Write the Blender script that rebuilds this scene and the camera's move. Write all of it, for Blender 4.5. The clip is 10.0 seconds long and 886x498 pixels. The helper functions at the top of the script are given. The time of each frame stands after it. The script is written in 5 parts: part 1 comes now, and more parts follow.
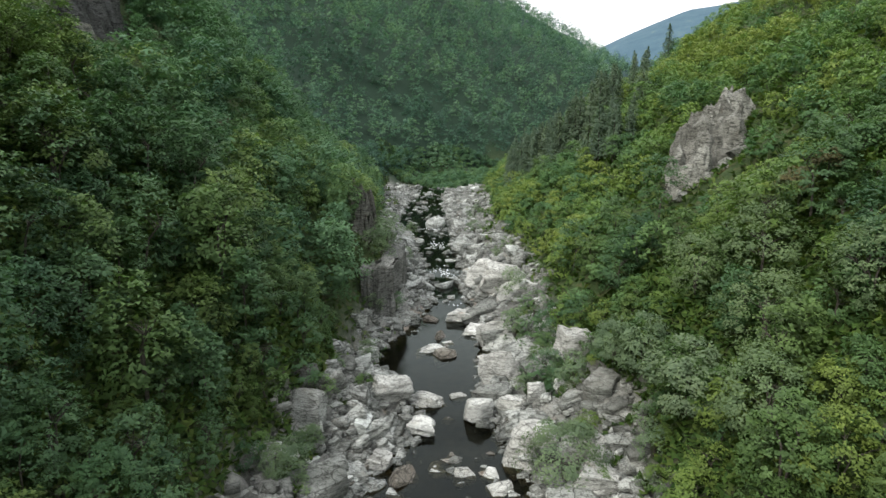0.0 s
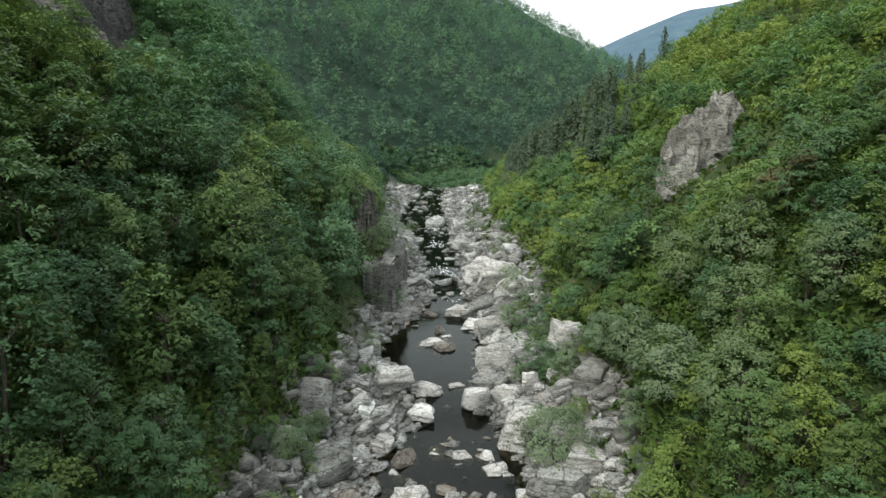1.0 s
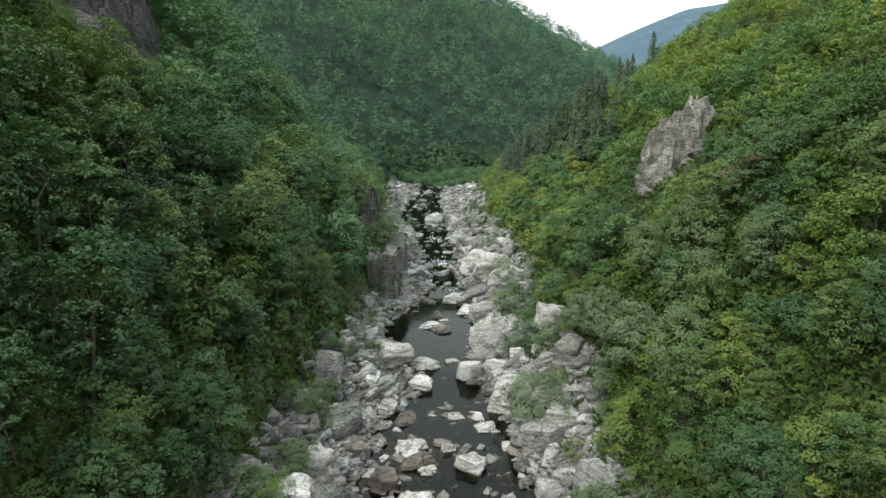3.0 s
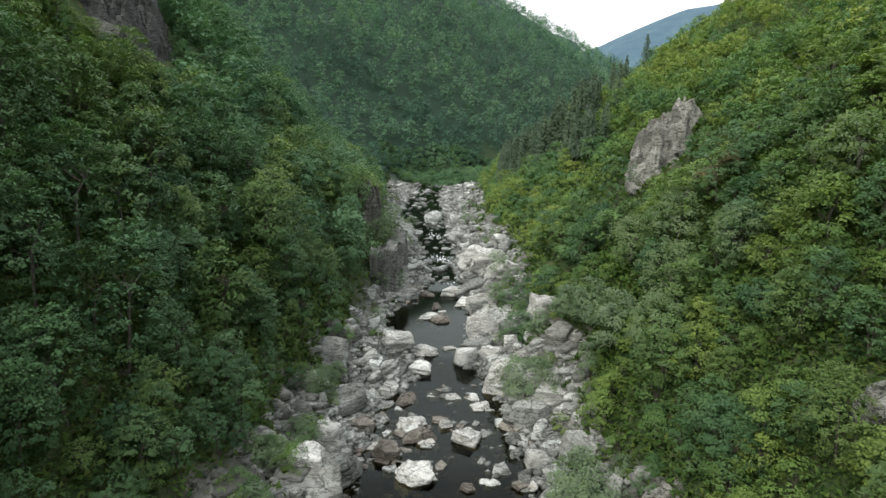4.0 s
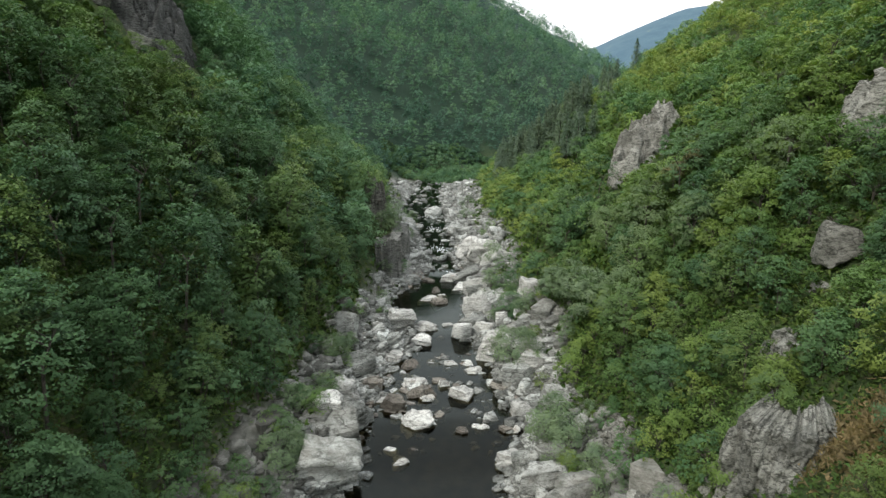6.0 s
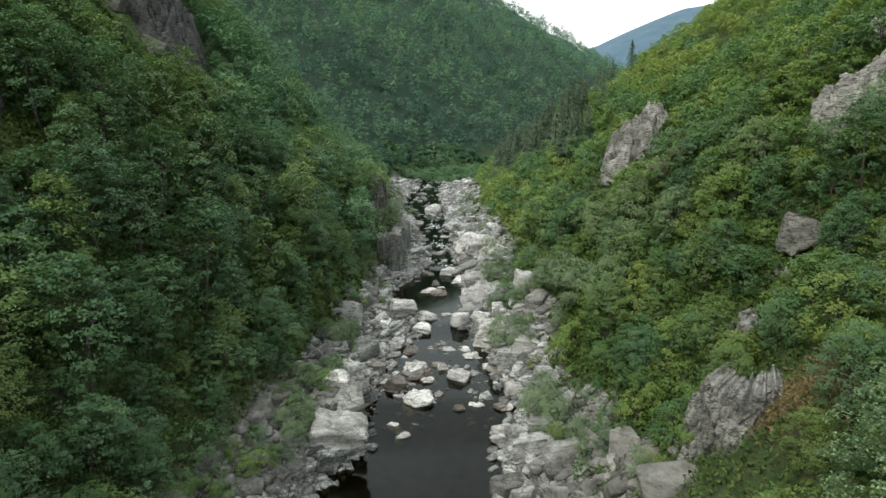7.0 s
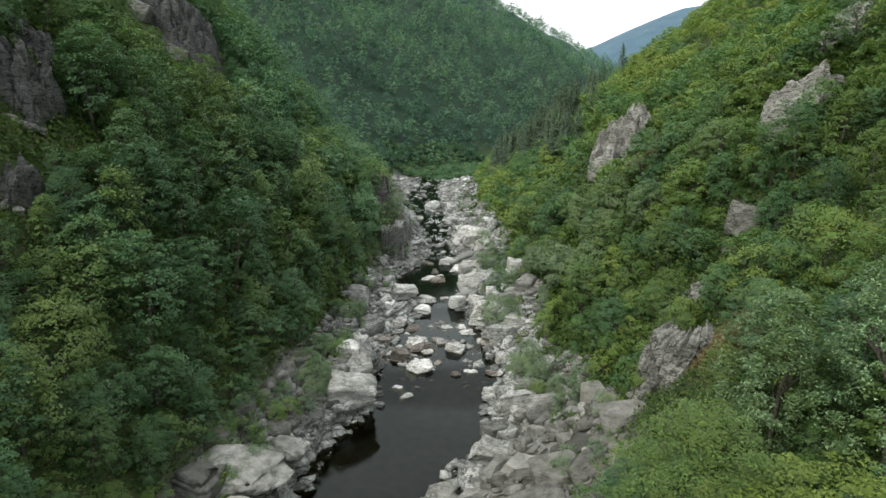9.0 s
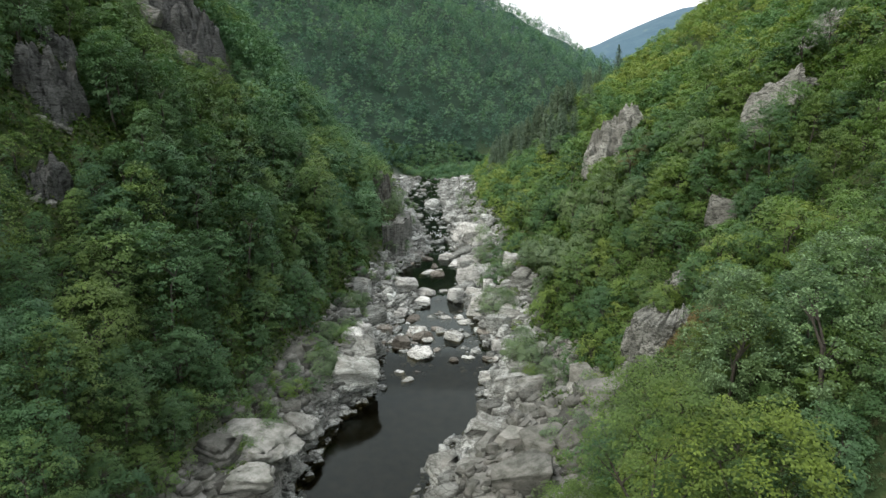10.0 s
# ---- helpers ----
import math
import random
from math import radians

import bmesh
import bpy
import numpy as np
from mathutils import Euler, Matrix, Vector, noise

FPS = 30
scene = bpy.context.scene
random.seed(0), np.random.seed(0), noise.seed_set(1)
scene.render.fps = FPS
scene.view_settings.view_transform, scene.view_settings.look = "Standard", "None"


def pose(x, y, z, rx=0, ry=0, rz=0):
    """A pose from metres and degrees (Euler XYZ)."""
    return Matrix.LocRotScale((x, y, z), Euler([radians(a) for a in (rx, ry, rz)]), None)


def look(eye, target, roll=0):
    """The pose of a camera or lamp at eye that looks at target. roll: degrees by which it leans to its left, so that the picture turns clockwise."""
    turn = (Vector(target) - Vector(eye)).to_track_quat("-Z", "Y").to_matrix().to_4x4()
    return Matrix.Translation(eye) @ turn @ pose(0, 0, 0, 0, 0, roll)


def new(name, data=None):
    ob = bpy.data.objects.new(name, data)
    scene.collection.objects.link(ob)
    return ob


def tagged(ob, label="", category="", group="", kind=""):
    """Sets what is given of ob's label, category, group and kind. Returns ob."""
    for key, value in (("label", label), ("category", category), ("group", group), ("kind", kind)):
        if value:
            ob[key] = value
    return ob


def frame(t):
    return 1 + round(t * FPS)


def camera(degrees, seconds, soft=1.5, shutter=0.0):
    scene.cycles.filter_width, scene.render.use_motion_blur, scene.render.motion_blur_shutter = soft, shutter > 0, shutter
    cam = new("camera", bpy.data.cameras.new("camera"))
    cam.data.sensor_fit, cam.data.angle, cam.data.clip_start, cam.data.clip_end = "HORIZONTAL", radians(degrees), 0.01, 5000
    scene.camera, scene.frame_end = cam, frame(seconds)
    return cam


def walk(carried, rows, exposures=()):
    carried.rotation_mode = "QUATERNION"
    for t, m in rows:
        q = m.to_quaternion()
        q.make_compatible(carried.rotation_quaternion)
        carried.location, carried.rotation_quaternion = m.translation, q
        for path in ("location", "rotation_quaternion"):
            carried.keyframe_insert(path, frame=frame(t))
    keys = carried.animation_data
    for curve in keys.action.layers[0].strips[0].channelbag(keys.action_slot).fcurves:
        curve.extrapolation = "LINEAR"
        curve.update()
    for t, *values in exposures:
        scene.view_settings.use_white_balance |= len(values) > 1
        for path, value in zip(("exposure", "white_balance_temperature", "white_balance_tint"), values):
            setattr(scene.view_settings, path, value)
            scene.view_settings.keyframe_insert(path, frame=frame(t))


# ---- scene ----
cam = camera(73.0, 10.0, soft=1.5)
METRES, EYE, TILT, LEAN, TURN = 50.0, 33.0, -11.9, 0.0, 0.0
ROWS = [
    (0.0, 0.0, 0.0, 0.0, 0.0, 0.0, -0.0),
    (0.5, 0.0022, -0.0335, -0.0044, -0.01, 0.01, 0.02),
    (1.0, 0.0032, -0.0714, -0.0096, -0.01, 0.01, 0.05),
    (1.5, 0.0045, -0.1126, -0.0152, -0.01, 0.01, 0.06),
    (2.0, 0.0064, -0.1557, -0.0222, -0.02, 0.0, 0.1),
    (2.5, 0.0101, -0.2014, -0.0307, -0.0, -0.05, 0.14),
    (4.0, 0.0182, -0.3532, -0.0633, -0.07, -0.1, 0.15),
    (4.5, 0.0199, -0.4072, -0.0745, -0.06, -0.12, 0.16),
    (5.0, 0.0215, -0.4609, -0.0867, -0.05, -0.13, 0.15),
    (5.5, 0.0222, -0.515, -0.0994, -0.05, -0.17, 0.17),
    (7.0, 0.0254, -0.6767, -0.1377, -0.08, -0.26, 0.14),
    (7.5, 0.0266, -0.7289, -0.1493, -0.08, -0.29, 0.15),
    (8.0, 0.0273, -0.7797, -0.161, -0.09, -0.28, 0.16),
    (8.5, 0.0288, -0.8294, -0.1735, -0.09, -0.3, 0.18),
    (9.0, 0.0309, -0.8788, -0.1861, -0.1, -0.31, 0.21),
    (9.5, 0.0326, -0.9275, -0.1994, -0.11, -0.32, 0.24),
    (10.0, 0.0342, -0.9758, -0.2121, -0.12, -0.33, 0.25),
]
walk(cam, [(t, pose(0, 0, EYE, TILT, LEAN, TURN) @ pose(METRES * x * 0.753, METRES * y, METRES * z * 0.753, 90 + pitch, roll, yaw)) for t, x, y, z, yaw, pitch, roll in ROWS])

# ---- light ----
SUN_DIR = Vector((-0.52, -0.48, 0.71)).normalized()      # towards the bright part of the cloud
world = bpy.data.worlds.new("sky")
scene.world = world
world.use_nodes = True
nt = world.node_tree
nt.nodes.clear()
w_out = nt.nodes.new("ShaderNodeOutputWorld")
w_bg = nt.nodes.new("ShaderNodeBackground")
w_sky = nt.nodes.new("ShaderNodeTexSky")
w_sky.sky_type = "NISHITA"
w_sky.sun_disc = False
w_sky.sun_elevation = math.asin(SUN_DIR.z)
w_sky.sun_rotation = math.atan2(SUN_DIR.x, SUN_DIR.y)
w_sky.dust_density = 4.0
w_co = nt.nodes.new("ShaderNodeTexCoord")
w_map = nt.nodes.new("ShaderNodeMapping")
w_map.inputs["Scale"].default_value = (1.0, 1.0, 3.0)
w_noise = nt.nodes.new("ShaderNodeTexNoise")
w_noise.inputs["Scale"].default_value = 3.5
w_noise.inputs["Detail"].default_value = 6
w_ramp = nt.nodes.new("ShaderNodeValToRGB")
w_ramp.color_ramp.elements[0].position = 0.3
w_ramp.color_ramp.elements[0].color = (0.72, 0.72, 0.72, 1)
w_ramp.color_ramp.elements[1].position = 0.6
w_ramp.color_ramp.elements[1].color = (0.97, 0.97, 0.97, 1)
w_mix = nt.nodes.new("ShaderNodeMixRGB")
w_mix.inputs[2].default_value = (9.6, 9.8, 10.1, 1)       # bright cloud sheet
nt.links.new(w_co.outputs["Generated"], w_map.inputs["Vector"])
nt.links.new(w_map.outputs["Vector"], w_noise.inputs["Vector"])
nt.links.new(w_noise.outputs["Fac"], w_ramp.inputs["Fac"])
nt.links.new(w_ramp.outputs["Color"], w_mix.inputs["Fac"])
nt.links.new(w_sky.outputs["Color"], w_mix.inputs[1])
nt.links.new(w_mix.outputs["Color"], w_bg.inputs["Color"])
w_bg.inputs["Strength"].default_value = 0.105
nt.links.new(w_bg.outputs["Background"], w_out.inputs["Surface"])

sun_data = bpy.data.lights.new("sun", "SUN")
sun_data.energy = 1.5
sun_data.angle = radians(32)
sun_data.color = (1.0, 0.96, 0.88)
sun = new("sun", sun_data)
sun.matrix_world = look(SUN_DIR * 400, (0, 0, 0))
scene.view_settings.exposure = 0.85


# ---- numbers and noise ----
def hash2(ix, iy, seed):
    h = (ix.astype(np.int64) * 374761393 + iy.astype(np.int64) * 668265263 + seed * 974634777) & 0x7FFFFFFF
    h = ((h ^ (h >> 13)) * 1274126177) & 0x7FFFFFFF
    h = ((h ^ (h >> 16)) * 668265263) & 0x7FFFFFFF
    return ((h ^ (h >> 11)) & 0xFFFFF) / 0xFFFFF


def vnoise(x, y, seed=0):
    x, y = np.asarray(x, float), np.asarray(y, float)
    ix, iy = np.floor(x), np.floor(y)
    fx, fy = x - ix, y - iy
    fx, fy = fx * fx * (3 - 2 * fx), fy * fy * (3 - 2 * fy)
    a, b = hash2(ix, iy, seed), hash2(ix + 1, iy, seed)
    c, d = hash2(ix, iy + 1, seed), hash2(ix + 1, iy + 1, seed)
    return (a * (1 - fx) + b * fx) * (1 - fy) + (c * (1 - fx) + d * fx) * fy


def fbm(x, y, seed=0, octaves=4):
    total, amp = 0.0, 0.5
    for k in range(octaves):
        total = total + amp * (vnoise(x * 2 ** k, y * 2 ** k, seed + k) - 0.5)
        amp *= 0.55
    return total


def blocks(x, y, seed):
    """Broken rock: each cell of the plan has its own height and tilt. Returns height and closeness to a joint."""
    ix, iy = np.floor(x), np.floor(y)
    best = np.full(x.shape, 1e9)
    second = np.full(x.shape, 1e9)
    high = np.zeros(x.shape)
    for dx in (-1, 0, 1):
        for dy in (-1, 0, 1):
            cx, cy = ix + dx, iy + dy
            px = cx + hash2(cx, cy, seed)
            py = cy + hash2(cx, cy, seed + 7)
            d = (x - px) ** 2 + (y - py) ** 2
            level = hash2(cx, cy, seed + 13) - 0.5
            level = level + (x - px) * (hash2(cx, cy, seed + 17) - 0.5) * 0.7 + (y - py) * (hash2(cx, cy, seed + 23) - 0.5) * 0.7
            near = d < best
            second = np.where(near, best, np.minimum(second, d))
            high = np.where(near, level, high)
            best = np.where(near, d, best)
    gap = np.sqrt(second) - np.sqrt(best)
    return high, gap


def step(a, b, v):
    v = np.clip((v - a) / (b - a), 0, 1)
    return v * v * (3 - 2 * v)


# ---- the plan of the gorge ----
LINE = [(0, -900), (0, 215), (-1, 248), (6, 270), (28, 294), (63, 325), (110, 360), (170, 420), (230, 500), (330, 668), (900, 1735)]
K_Y = [-400, 0, 9, 16.5, 23.5, 29.5, 39, 49, 55.5, 61, 67, 73.5, 79, 87, 98, 116, 135, 155, 180, 215, 260, 300]
K_L = [-13, -13.5, -13.3, -11.8, -8, -8.6, -7.6, -7.2, -3.2, -3.2, -7, -10.5, -8.4, -4.8, -2.4, -4.0, -6.5, -9, -15, -14, -12, -5]
K_R = [-3, -1.2, 2.4, 7, 7.2, 9.8, 9.2, 8.3, 6.4, 4.6, 5.0, 5.9, 6, 5.6, 4.8, 4.4, 4.2, 3.6, 2, 1, 3, 5]
V_YL = [-400, -2, 7, 24, 44, 52, 62, 75, 88, 108, 125, 150, 176, 207, 250, 290, 340]
V_L = [-21, -21, -19.6, -17.8, -15.6, -15, -13.2, -12.2, -12.2, -13.5, -15.5, -18, -20, -21, -25, -22, -9]
V_YR = [-400, -24, -4, 6.5, 14, 40, 52, 57.5, 63, 76, 89, 115, 150, 187, 223, 260, 300, 340]
V_R = [9, 10, 14.4, 17.2, 17.4, 16.3, 18.5, 17.4, 16.6, 15.2, 16, 16, 14, 15.5, 17, 18, 19, 9]


def river_coords(x, y):
    """Distance from the river's line (left: minus) and the way along it."""
    best = np.full(np.shape(x), 1e18)
    side = np.zeros(np.shape(x))
    along = np.zeros(np.shape(x))
    s0 = -900.0
    for (ax, ay), (bx, by) in zip(LINE[:-1], LINE[1:]):
        lx, ly = bx - ax, by - ay
        ln = math.hypot(lx, ly)
        u = np.clip(((x - ax) * lx + (y - ay) * ly) / ln ** 2, 0, 1)
        d2 = (x - ax - u * lx) ** 2 + (y - ay - u * ly) ** 2
        sign = np.where((x - ax) * ly - (y - ay) * lx > 0, 1.0, -1.0)
        near = d2 < best
        best = np.where(near, d2, best)
        side = np.where(near, sign, side)
        along = np.where(near, s0 + u * ln, along)
        s0 += ln
    return side * np.sqrt(best), along


def water_level(s):
    return np.interp(s, [-400, 14, 24, 33, 54, 60, 94, 100, 116, 122, 140, 146, 215, 260, 900], [0.2, 0.2, 0.4, 1.6, 1.8, 2.1, 2.2, 2.5, 2.7, 3.1, 3.3, 3.6, 4.2, 4.8, 13])


def soft_cap(h, cap):
    return cap * (1 - np.exp(-np.maximum(h, 0) / cap)) * 1.0


def relief(x, y, fine=True):
    """Height of the ground and how bare its rock is."""
    x, y = np.asarray(x, float), np.asarray(y, float)
    d, s = river_coords(x, y)
    w = water_level(s)
    wob = 1.3 * fbm(y * 0.35, x * 0.05, 5, 3)
    xl, xr = np.interp(s, K_Y, K_L) + wob, np.interp(s, K_Y, K_R) - wob
    vl, vr = np.interp(s, V_YL, V_L), np.interp(s, V_YR, V_R)
    vl, vr = np.minimum(vl, xl - 3), np.maximum(vr, xr + 3)
    vl = vl + 2.5 * fbm(y * 0.12, x * 0.02, 8, 3)
    vr = vr + 2.5 * fbm(y * 0.12, x * 0.02, 9, 3)
    left, right = xl - d, d - xr
    out = np.maximum(left, right)
    bank_w = np.where(left > right, xl - vl, vr - xr)
    bed = w - 0.15 - 1.5 * step(0, 3.0, -out) - 0.25 * vnoise(x * 0.8, y * 0.8, 31)
    low = step(27, 36, s) * (1 - step(np.where(x < 0, 89, 80), np.where(x < 0, 95, 87), s))
    rise = np.where(left > right, 3.2 - 1.2 * step(28, 50, s), 1.5) * (1 - low) + 0.8 * low
    upper = step(112, 160, s)
    rise = rise * (1 - 0.7 * upper)
    shelf = step(57, 62, s) * (1 - step(76, 84, s)) * (right > left)
    bank = w - 0.15 + rise * step(0, 1.8, out) + (0.40 + 0.22 * low - 0.42 * shelf - 0.25 * step(140, 200, s)) * np.minimum(np.maximum(out - 1 - 1.5 * low, 0), bank_w)
    over = np.maximum(out - bank_w, 0)
    grade = np.where(left > right, 1.16, 1.0 - 0.1 * step(30, 60, s) - 0.14 * step(60, 100, s) + 0.04 * step(110, 170, s))
    far = step(214, 278, s)
    grade = grade * (1 - far) + np.where(left > right, 0.96 - 0.22 * step(280, 355, s), 0.72) * far
    cap = np.where(left > right, 520.0, 420.0 * (1 - step(205, 330, s)) + 90)
    hill = soft_cap(grade * over, cap)
    hill = hill * (1 + 0.16 * fbm(x * 0.022, y * 0.022, 40, 3)) + (6.4 + 9 * far) * step(0, 25, over) * fbm(x * (0.06 - 0.03 * far), y * (0.06 - 0.03 * far), 44, 4)
    gully = np.exp(-((y - (203 - 0.1 * (x + 40))) / 21.0) ** 2) * step(-19, -30, x) * (d < 0)
    hill = hill * (1 - 0.5 * gully)
    ribs = np.abs(vnoise(x * 0.012 + y * 0.009, y * 0.004 - x * 0.004, 47) - 0.5) - 0.22
    hill = hill - far * (d < 0) * step(6, 60, hill) * ribs * 26
    cliff = 7.0 * step(-8.7, -10.0, x) * (1 - step(8, 26, left)) * step(89.4, 91.0, s) * (1 - step(103, 112, s))
    z = np.where(out < 0, bed, bank + hill + cliff)
    rock = step(-1.2, 0.5, out) * (1 - step(256, 268, s)) * (1 - step(-1.5, 2.0, out - bank_w + 3 * fbm(x * 0.3, y * 0.3, 61, 3)))
    rock = rock * (1 - step(1.0, 3.0, cliff))
    bare = rock.copy()
    if fine:
        b1, g1 = blocks(x * 0.24 + 0.25 * y * 0.2, y * 0.19 + 0.2 * vnoise(x * .5, y * .5, 71), 3)
        b2, g2 = blocks(x * 0.62 + 0.3 * y * 0.5, y * 0.42, 5)
        broken = rock * step(-0.5, 1.0, out) * (0.4 + 0.6 * step(1, 6, out)) * (1 - 0.6 * upper)
        z = z + broken * (2.0 * b1 + 0.9 * b2 - 0.6 * np.exp(-g1 * 9) - 0.3 * np.exp(-g2 * 9))
        z = np.where(out > 0.4, np.maximum(z, w + 0.05 + 0.2 * vnoise(x, y, 77)), z)
        z = z + (1 - rock) * step(0, 1, over) * 0.5 * fbm(x * 0.5, y * 0.5, 81, 3)
    return z, bare, out - bank_w, d, s


def height(x, y):
    return float(relief(np.array([x]), np.array([y]))[0][0])


# ---- materials ----
def make_mat(name):
    m = bpy.data.materials.new(name)
    m.use_nodes = True
    n = m.node_tree
    n.nodes.clear()
    out = n.nodes.new("ShaderNodeOutputMaterial")
    b = n.nodes.new("ShaderNodeBsdfPrincipled")
    n.links.new(b.outputs[0], out.inputs[0])
    return m, n, b, out


def ramp_node(n, src, stops):
    r = n.nodes.new("ShaderNodeValToRGB")
    e = r.color_ramp.elements
    while len(e) < len(stops):
        e.new(0.5)
    for el, (p, c) in zip(e, stops):
        el.position, el.color = p, (*c, 1)
    n.links.new(src, r.inputs[0])
    return r.outputs[0]


def noise_node(n, scale, detail=5, vec=None, rough=0.55):
    t = n.nodes.new("ShaderNodeTexNoise")
    t.inputs["Scale"].default_value, t.inputs["Detail"].default_value = scale, detail
    t.inputs["Roughness"].default_value = rough
    if vec is not None:
        n.links.new(vec, t.inputs["Vector"])
    return t.outputs["Fac"]


def mix_node(n, fac, a, b, how="MIX"):
    x = n.nodes.new("ShaderNodeMixRGB")
    x.blend_type = how
    for slot, v in ((0, fac), (1, a), (2, b)):
        if isinstance(v, (int, float)):
            x.inputs[slot].default_value = v
        elif isinstance(v, tuple):
            x.inputs[slot].default_value = (*v, 1)
        else:
            n.links.new(v, x.inputs[slot])
    return x.outputs[0]


def bump_node(n, b, h, strength, dist, prev=None):
    k = n.nodes.new("ShaderNodeBump")
    k.inputs["Strength"].default_value, k.inputs["Distance"].default_value = strength, dist
    n.links.new(h, k.inputs["Height"])
    if prev is not None:
        n.links.new(prev, k.inputs["Normal"])
    n.links.new(k.outputs[0], b.inputs["Normal"])
    return k.outputs[0]


def rock_colour(n, vec, light, mid, dark, warm, dirt=1.0):
    """Weathered limestone: patches, dark lichen streaks, thin joints and rusty stains."""
    big = noise_node(n, 0.3, 6, vec)
    fine = noise_node(n, 2.4, 8, vec, 0.7)
    col = ramp_node(n, big, [(0.41, mid), (0.55, light)])
    col = mix_node(n, ramp_node(n, fine, [(0.34, (0.65 * dirt,) * 3), (0.45, (0, 0, 0))]), col, dark)
    mp = n.nodes.new("ShaderNodeMapping")
    mp.inputs["Rotation"].default_value = (0.35, 0.5, 0.3)
    mp.inputs["Scale"].default_value = (0.55, 0.7, 2.2)
    n.links.new(vec, mp.inputs[0])
    strata = noise_node(n, 1.6, 6, mp.outputs[0], 0.65)
    col = mix_node(n, ramp_node(n, strata, [(0.40, (0.85 * dirt,) * 3), (0.45, (0, 0, 0))]), col, dark)
    for scale, wide, deep in ((0.55, 0.026, 1.0), (1.7, 0.045, 1.0), (4.6, 0.06, 0.7)):
        warp = n.nodes.new("ShaderNodeTexNoise")
        warp.inputs["Scale"].default_value, warp.inputs["Detail"].default_value = scale * 1.5, 4
        n.links.new(mp.outputs[0], warp.inputs["Vector"])
        add = n.nodes.new("ShaderNodeMixRGB")
        add.blend_type = "ADD"
        add.inputs[0].default_value = 0.9
        n.links.new(mp.outputs[0], add.inputs[1])
        n.links.new(warp.outputs["Color"], add.inputs[2])
        vor = n.nodes.new("ShaderNodeTexVoronoi")
        vor.feature = "DISTANCE_TO_EDGE"
        vor.inputs["Scale"].default_value = scale
        n.links.new(add.outputs[0], vor.inputs["Vector"])
        line = ramp_node(n, vor.outputs["Distance"], [(0.0, (deep * dirt ** 0.5,) * 3), (wide, (0, 0, 0))])
        col = mix_node(n, line, col, tuple(c * 0.55 for c in dark))
    stain = noise_node(n, 0.5, 5, vec)
    col = mix_node(n, ramp_node(n, stain, [(0.62, (0, 0, 0)), (0.78, (0.5, 0.5, 0.5))]), col, warm)
    return col, fine, strata


def above_floods(n, pos, col):
    """Higher than the floods reach, the pale stone turns grey with lichen and moss."""
    sep = n.nodes.new("ShaderNodeSeparateXYZ")
    n.links.new(pos, sep.inputs[0])
    k = n.nodes.new("ShaderNodeMath")
    k.operation = "MULTIPLY_ADD"
    k.inputs[1].default_value = -0.09
    n.links.new(sep.outputs["Y"], k.inputs[0])
    n.links.new(sep.outputs["Z"], k.inputs[2])
    wob = n.nodes.new("ShaderNodeMath")
    wob.operation = "MULTIPLY_ADD"
    wob.inputs[1].default_value = 7.0
    n.links.new(noise_node(n, 0.5, 6, pos, 0.65), wob.inputs[0])
    n.links.new(k.outputs[0], wob.inputs[2])
    grey = ramp_node(n, noise_node(n, 1.1, 6, pos), [(0.35, (0.10, 0.105, 0.085)), (0.5, (0.19, 0.19, 0.17)), (0.65, (0.27, 0.265, 0.245))])
    scaled = n.nodes.new("ShaderNodeMapRange")
    scaled.inputs[1].default_value, scaled.inputs[2].default_value = 4.0, 8.2
    scaled.inputs[4].default_value = 0.85
    n.links.new(wob.outputs[0], scaled.inputs[0])
    return mix_node(n, scaled.outputs[0], col, grey)


def stone_material(name, light, mid, dark, warm, floods=False, least=0.68, dirt=1.0, uneven=False):
    m, n, b, _ = make_mat(name)
    geo = n.nodes.new("ShaderNodeNewGeometry")
    info = n.nodes.new("ShaderNodeObjectInfo")
    col, fine, strata = rock_colour(n, geo.outputs["Position"], light, mid, dark, warm, dirt)
    if floods:
        col = above_floods(n, geo.outputs["Position"], col)
    tone = ramp_node(n, info.outputs["Random"], [(0.0, (least, least * 0.99, least * 0.97)), (0.5, (least * 0.5 + 0.54, least * 0.5 + 0.53, least * 0.5 + 0.51)), (1.0, (1.14, 1.14, 1.13))])
    col = mix_node(n, 1.0, col, tone, "MULTIPLY")
    if uneven:
        block = ramp_node(n, geo.outputs["Random Per Island"], [(0.0, (0.42, 0.42, 0.405)), (0.45, (0.74, 0.745, 0.73)), (1.0, (1.18, 1.18, 1.17))])
        col = mix_node(n, 1.0, col, block, "MULTIPLY")
    n.links.new(col, b.inputs["Base Color"])
    b.inputs["Roughness"].default_value = 0.85
    b.inputs["Specular IOR Level"].default_value = 0.25
    k = bump_node(n, b, strata, 0.8, 0.25)
    bump_node(n, b, fine, 0.9, 0.2, k)
    return m


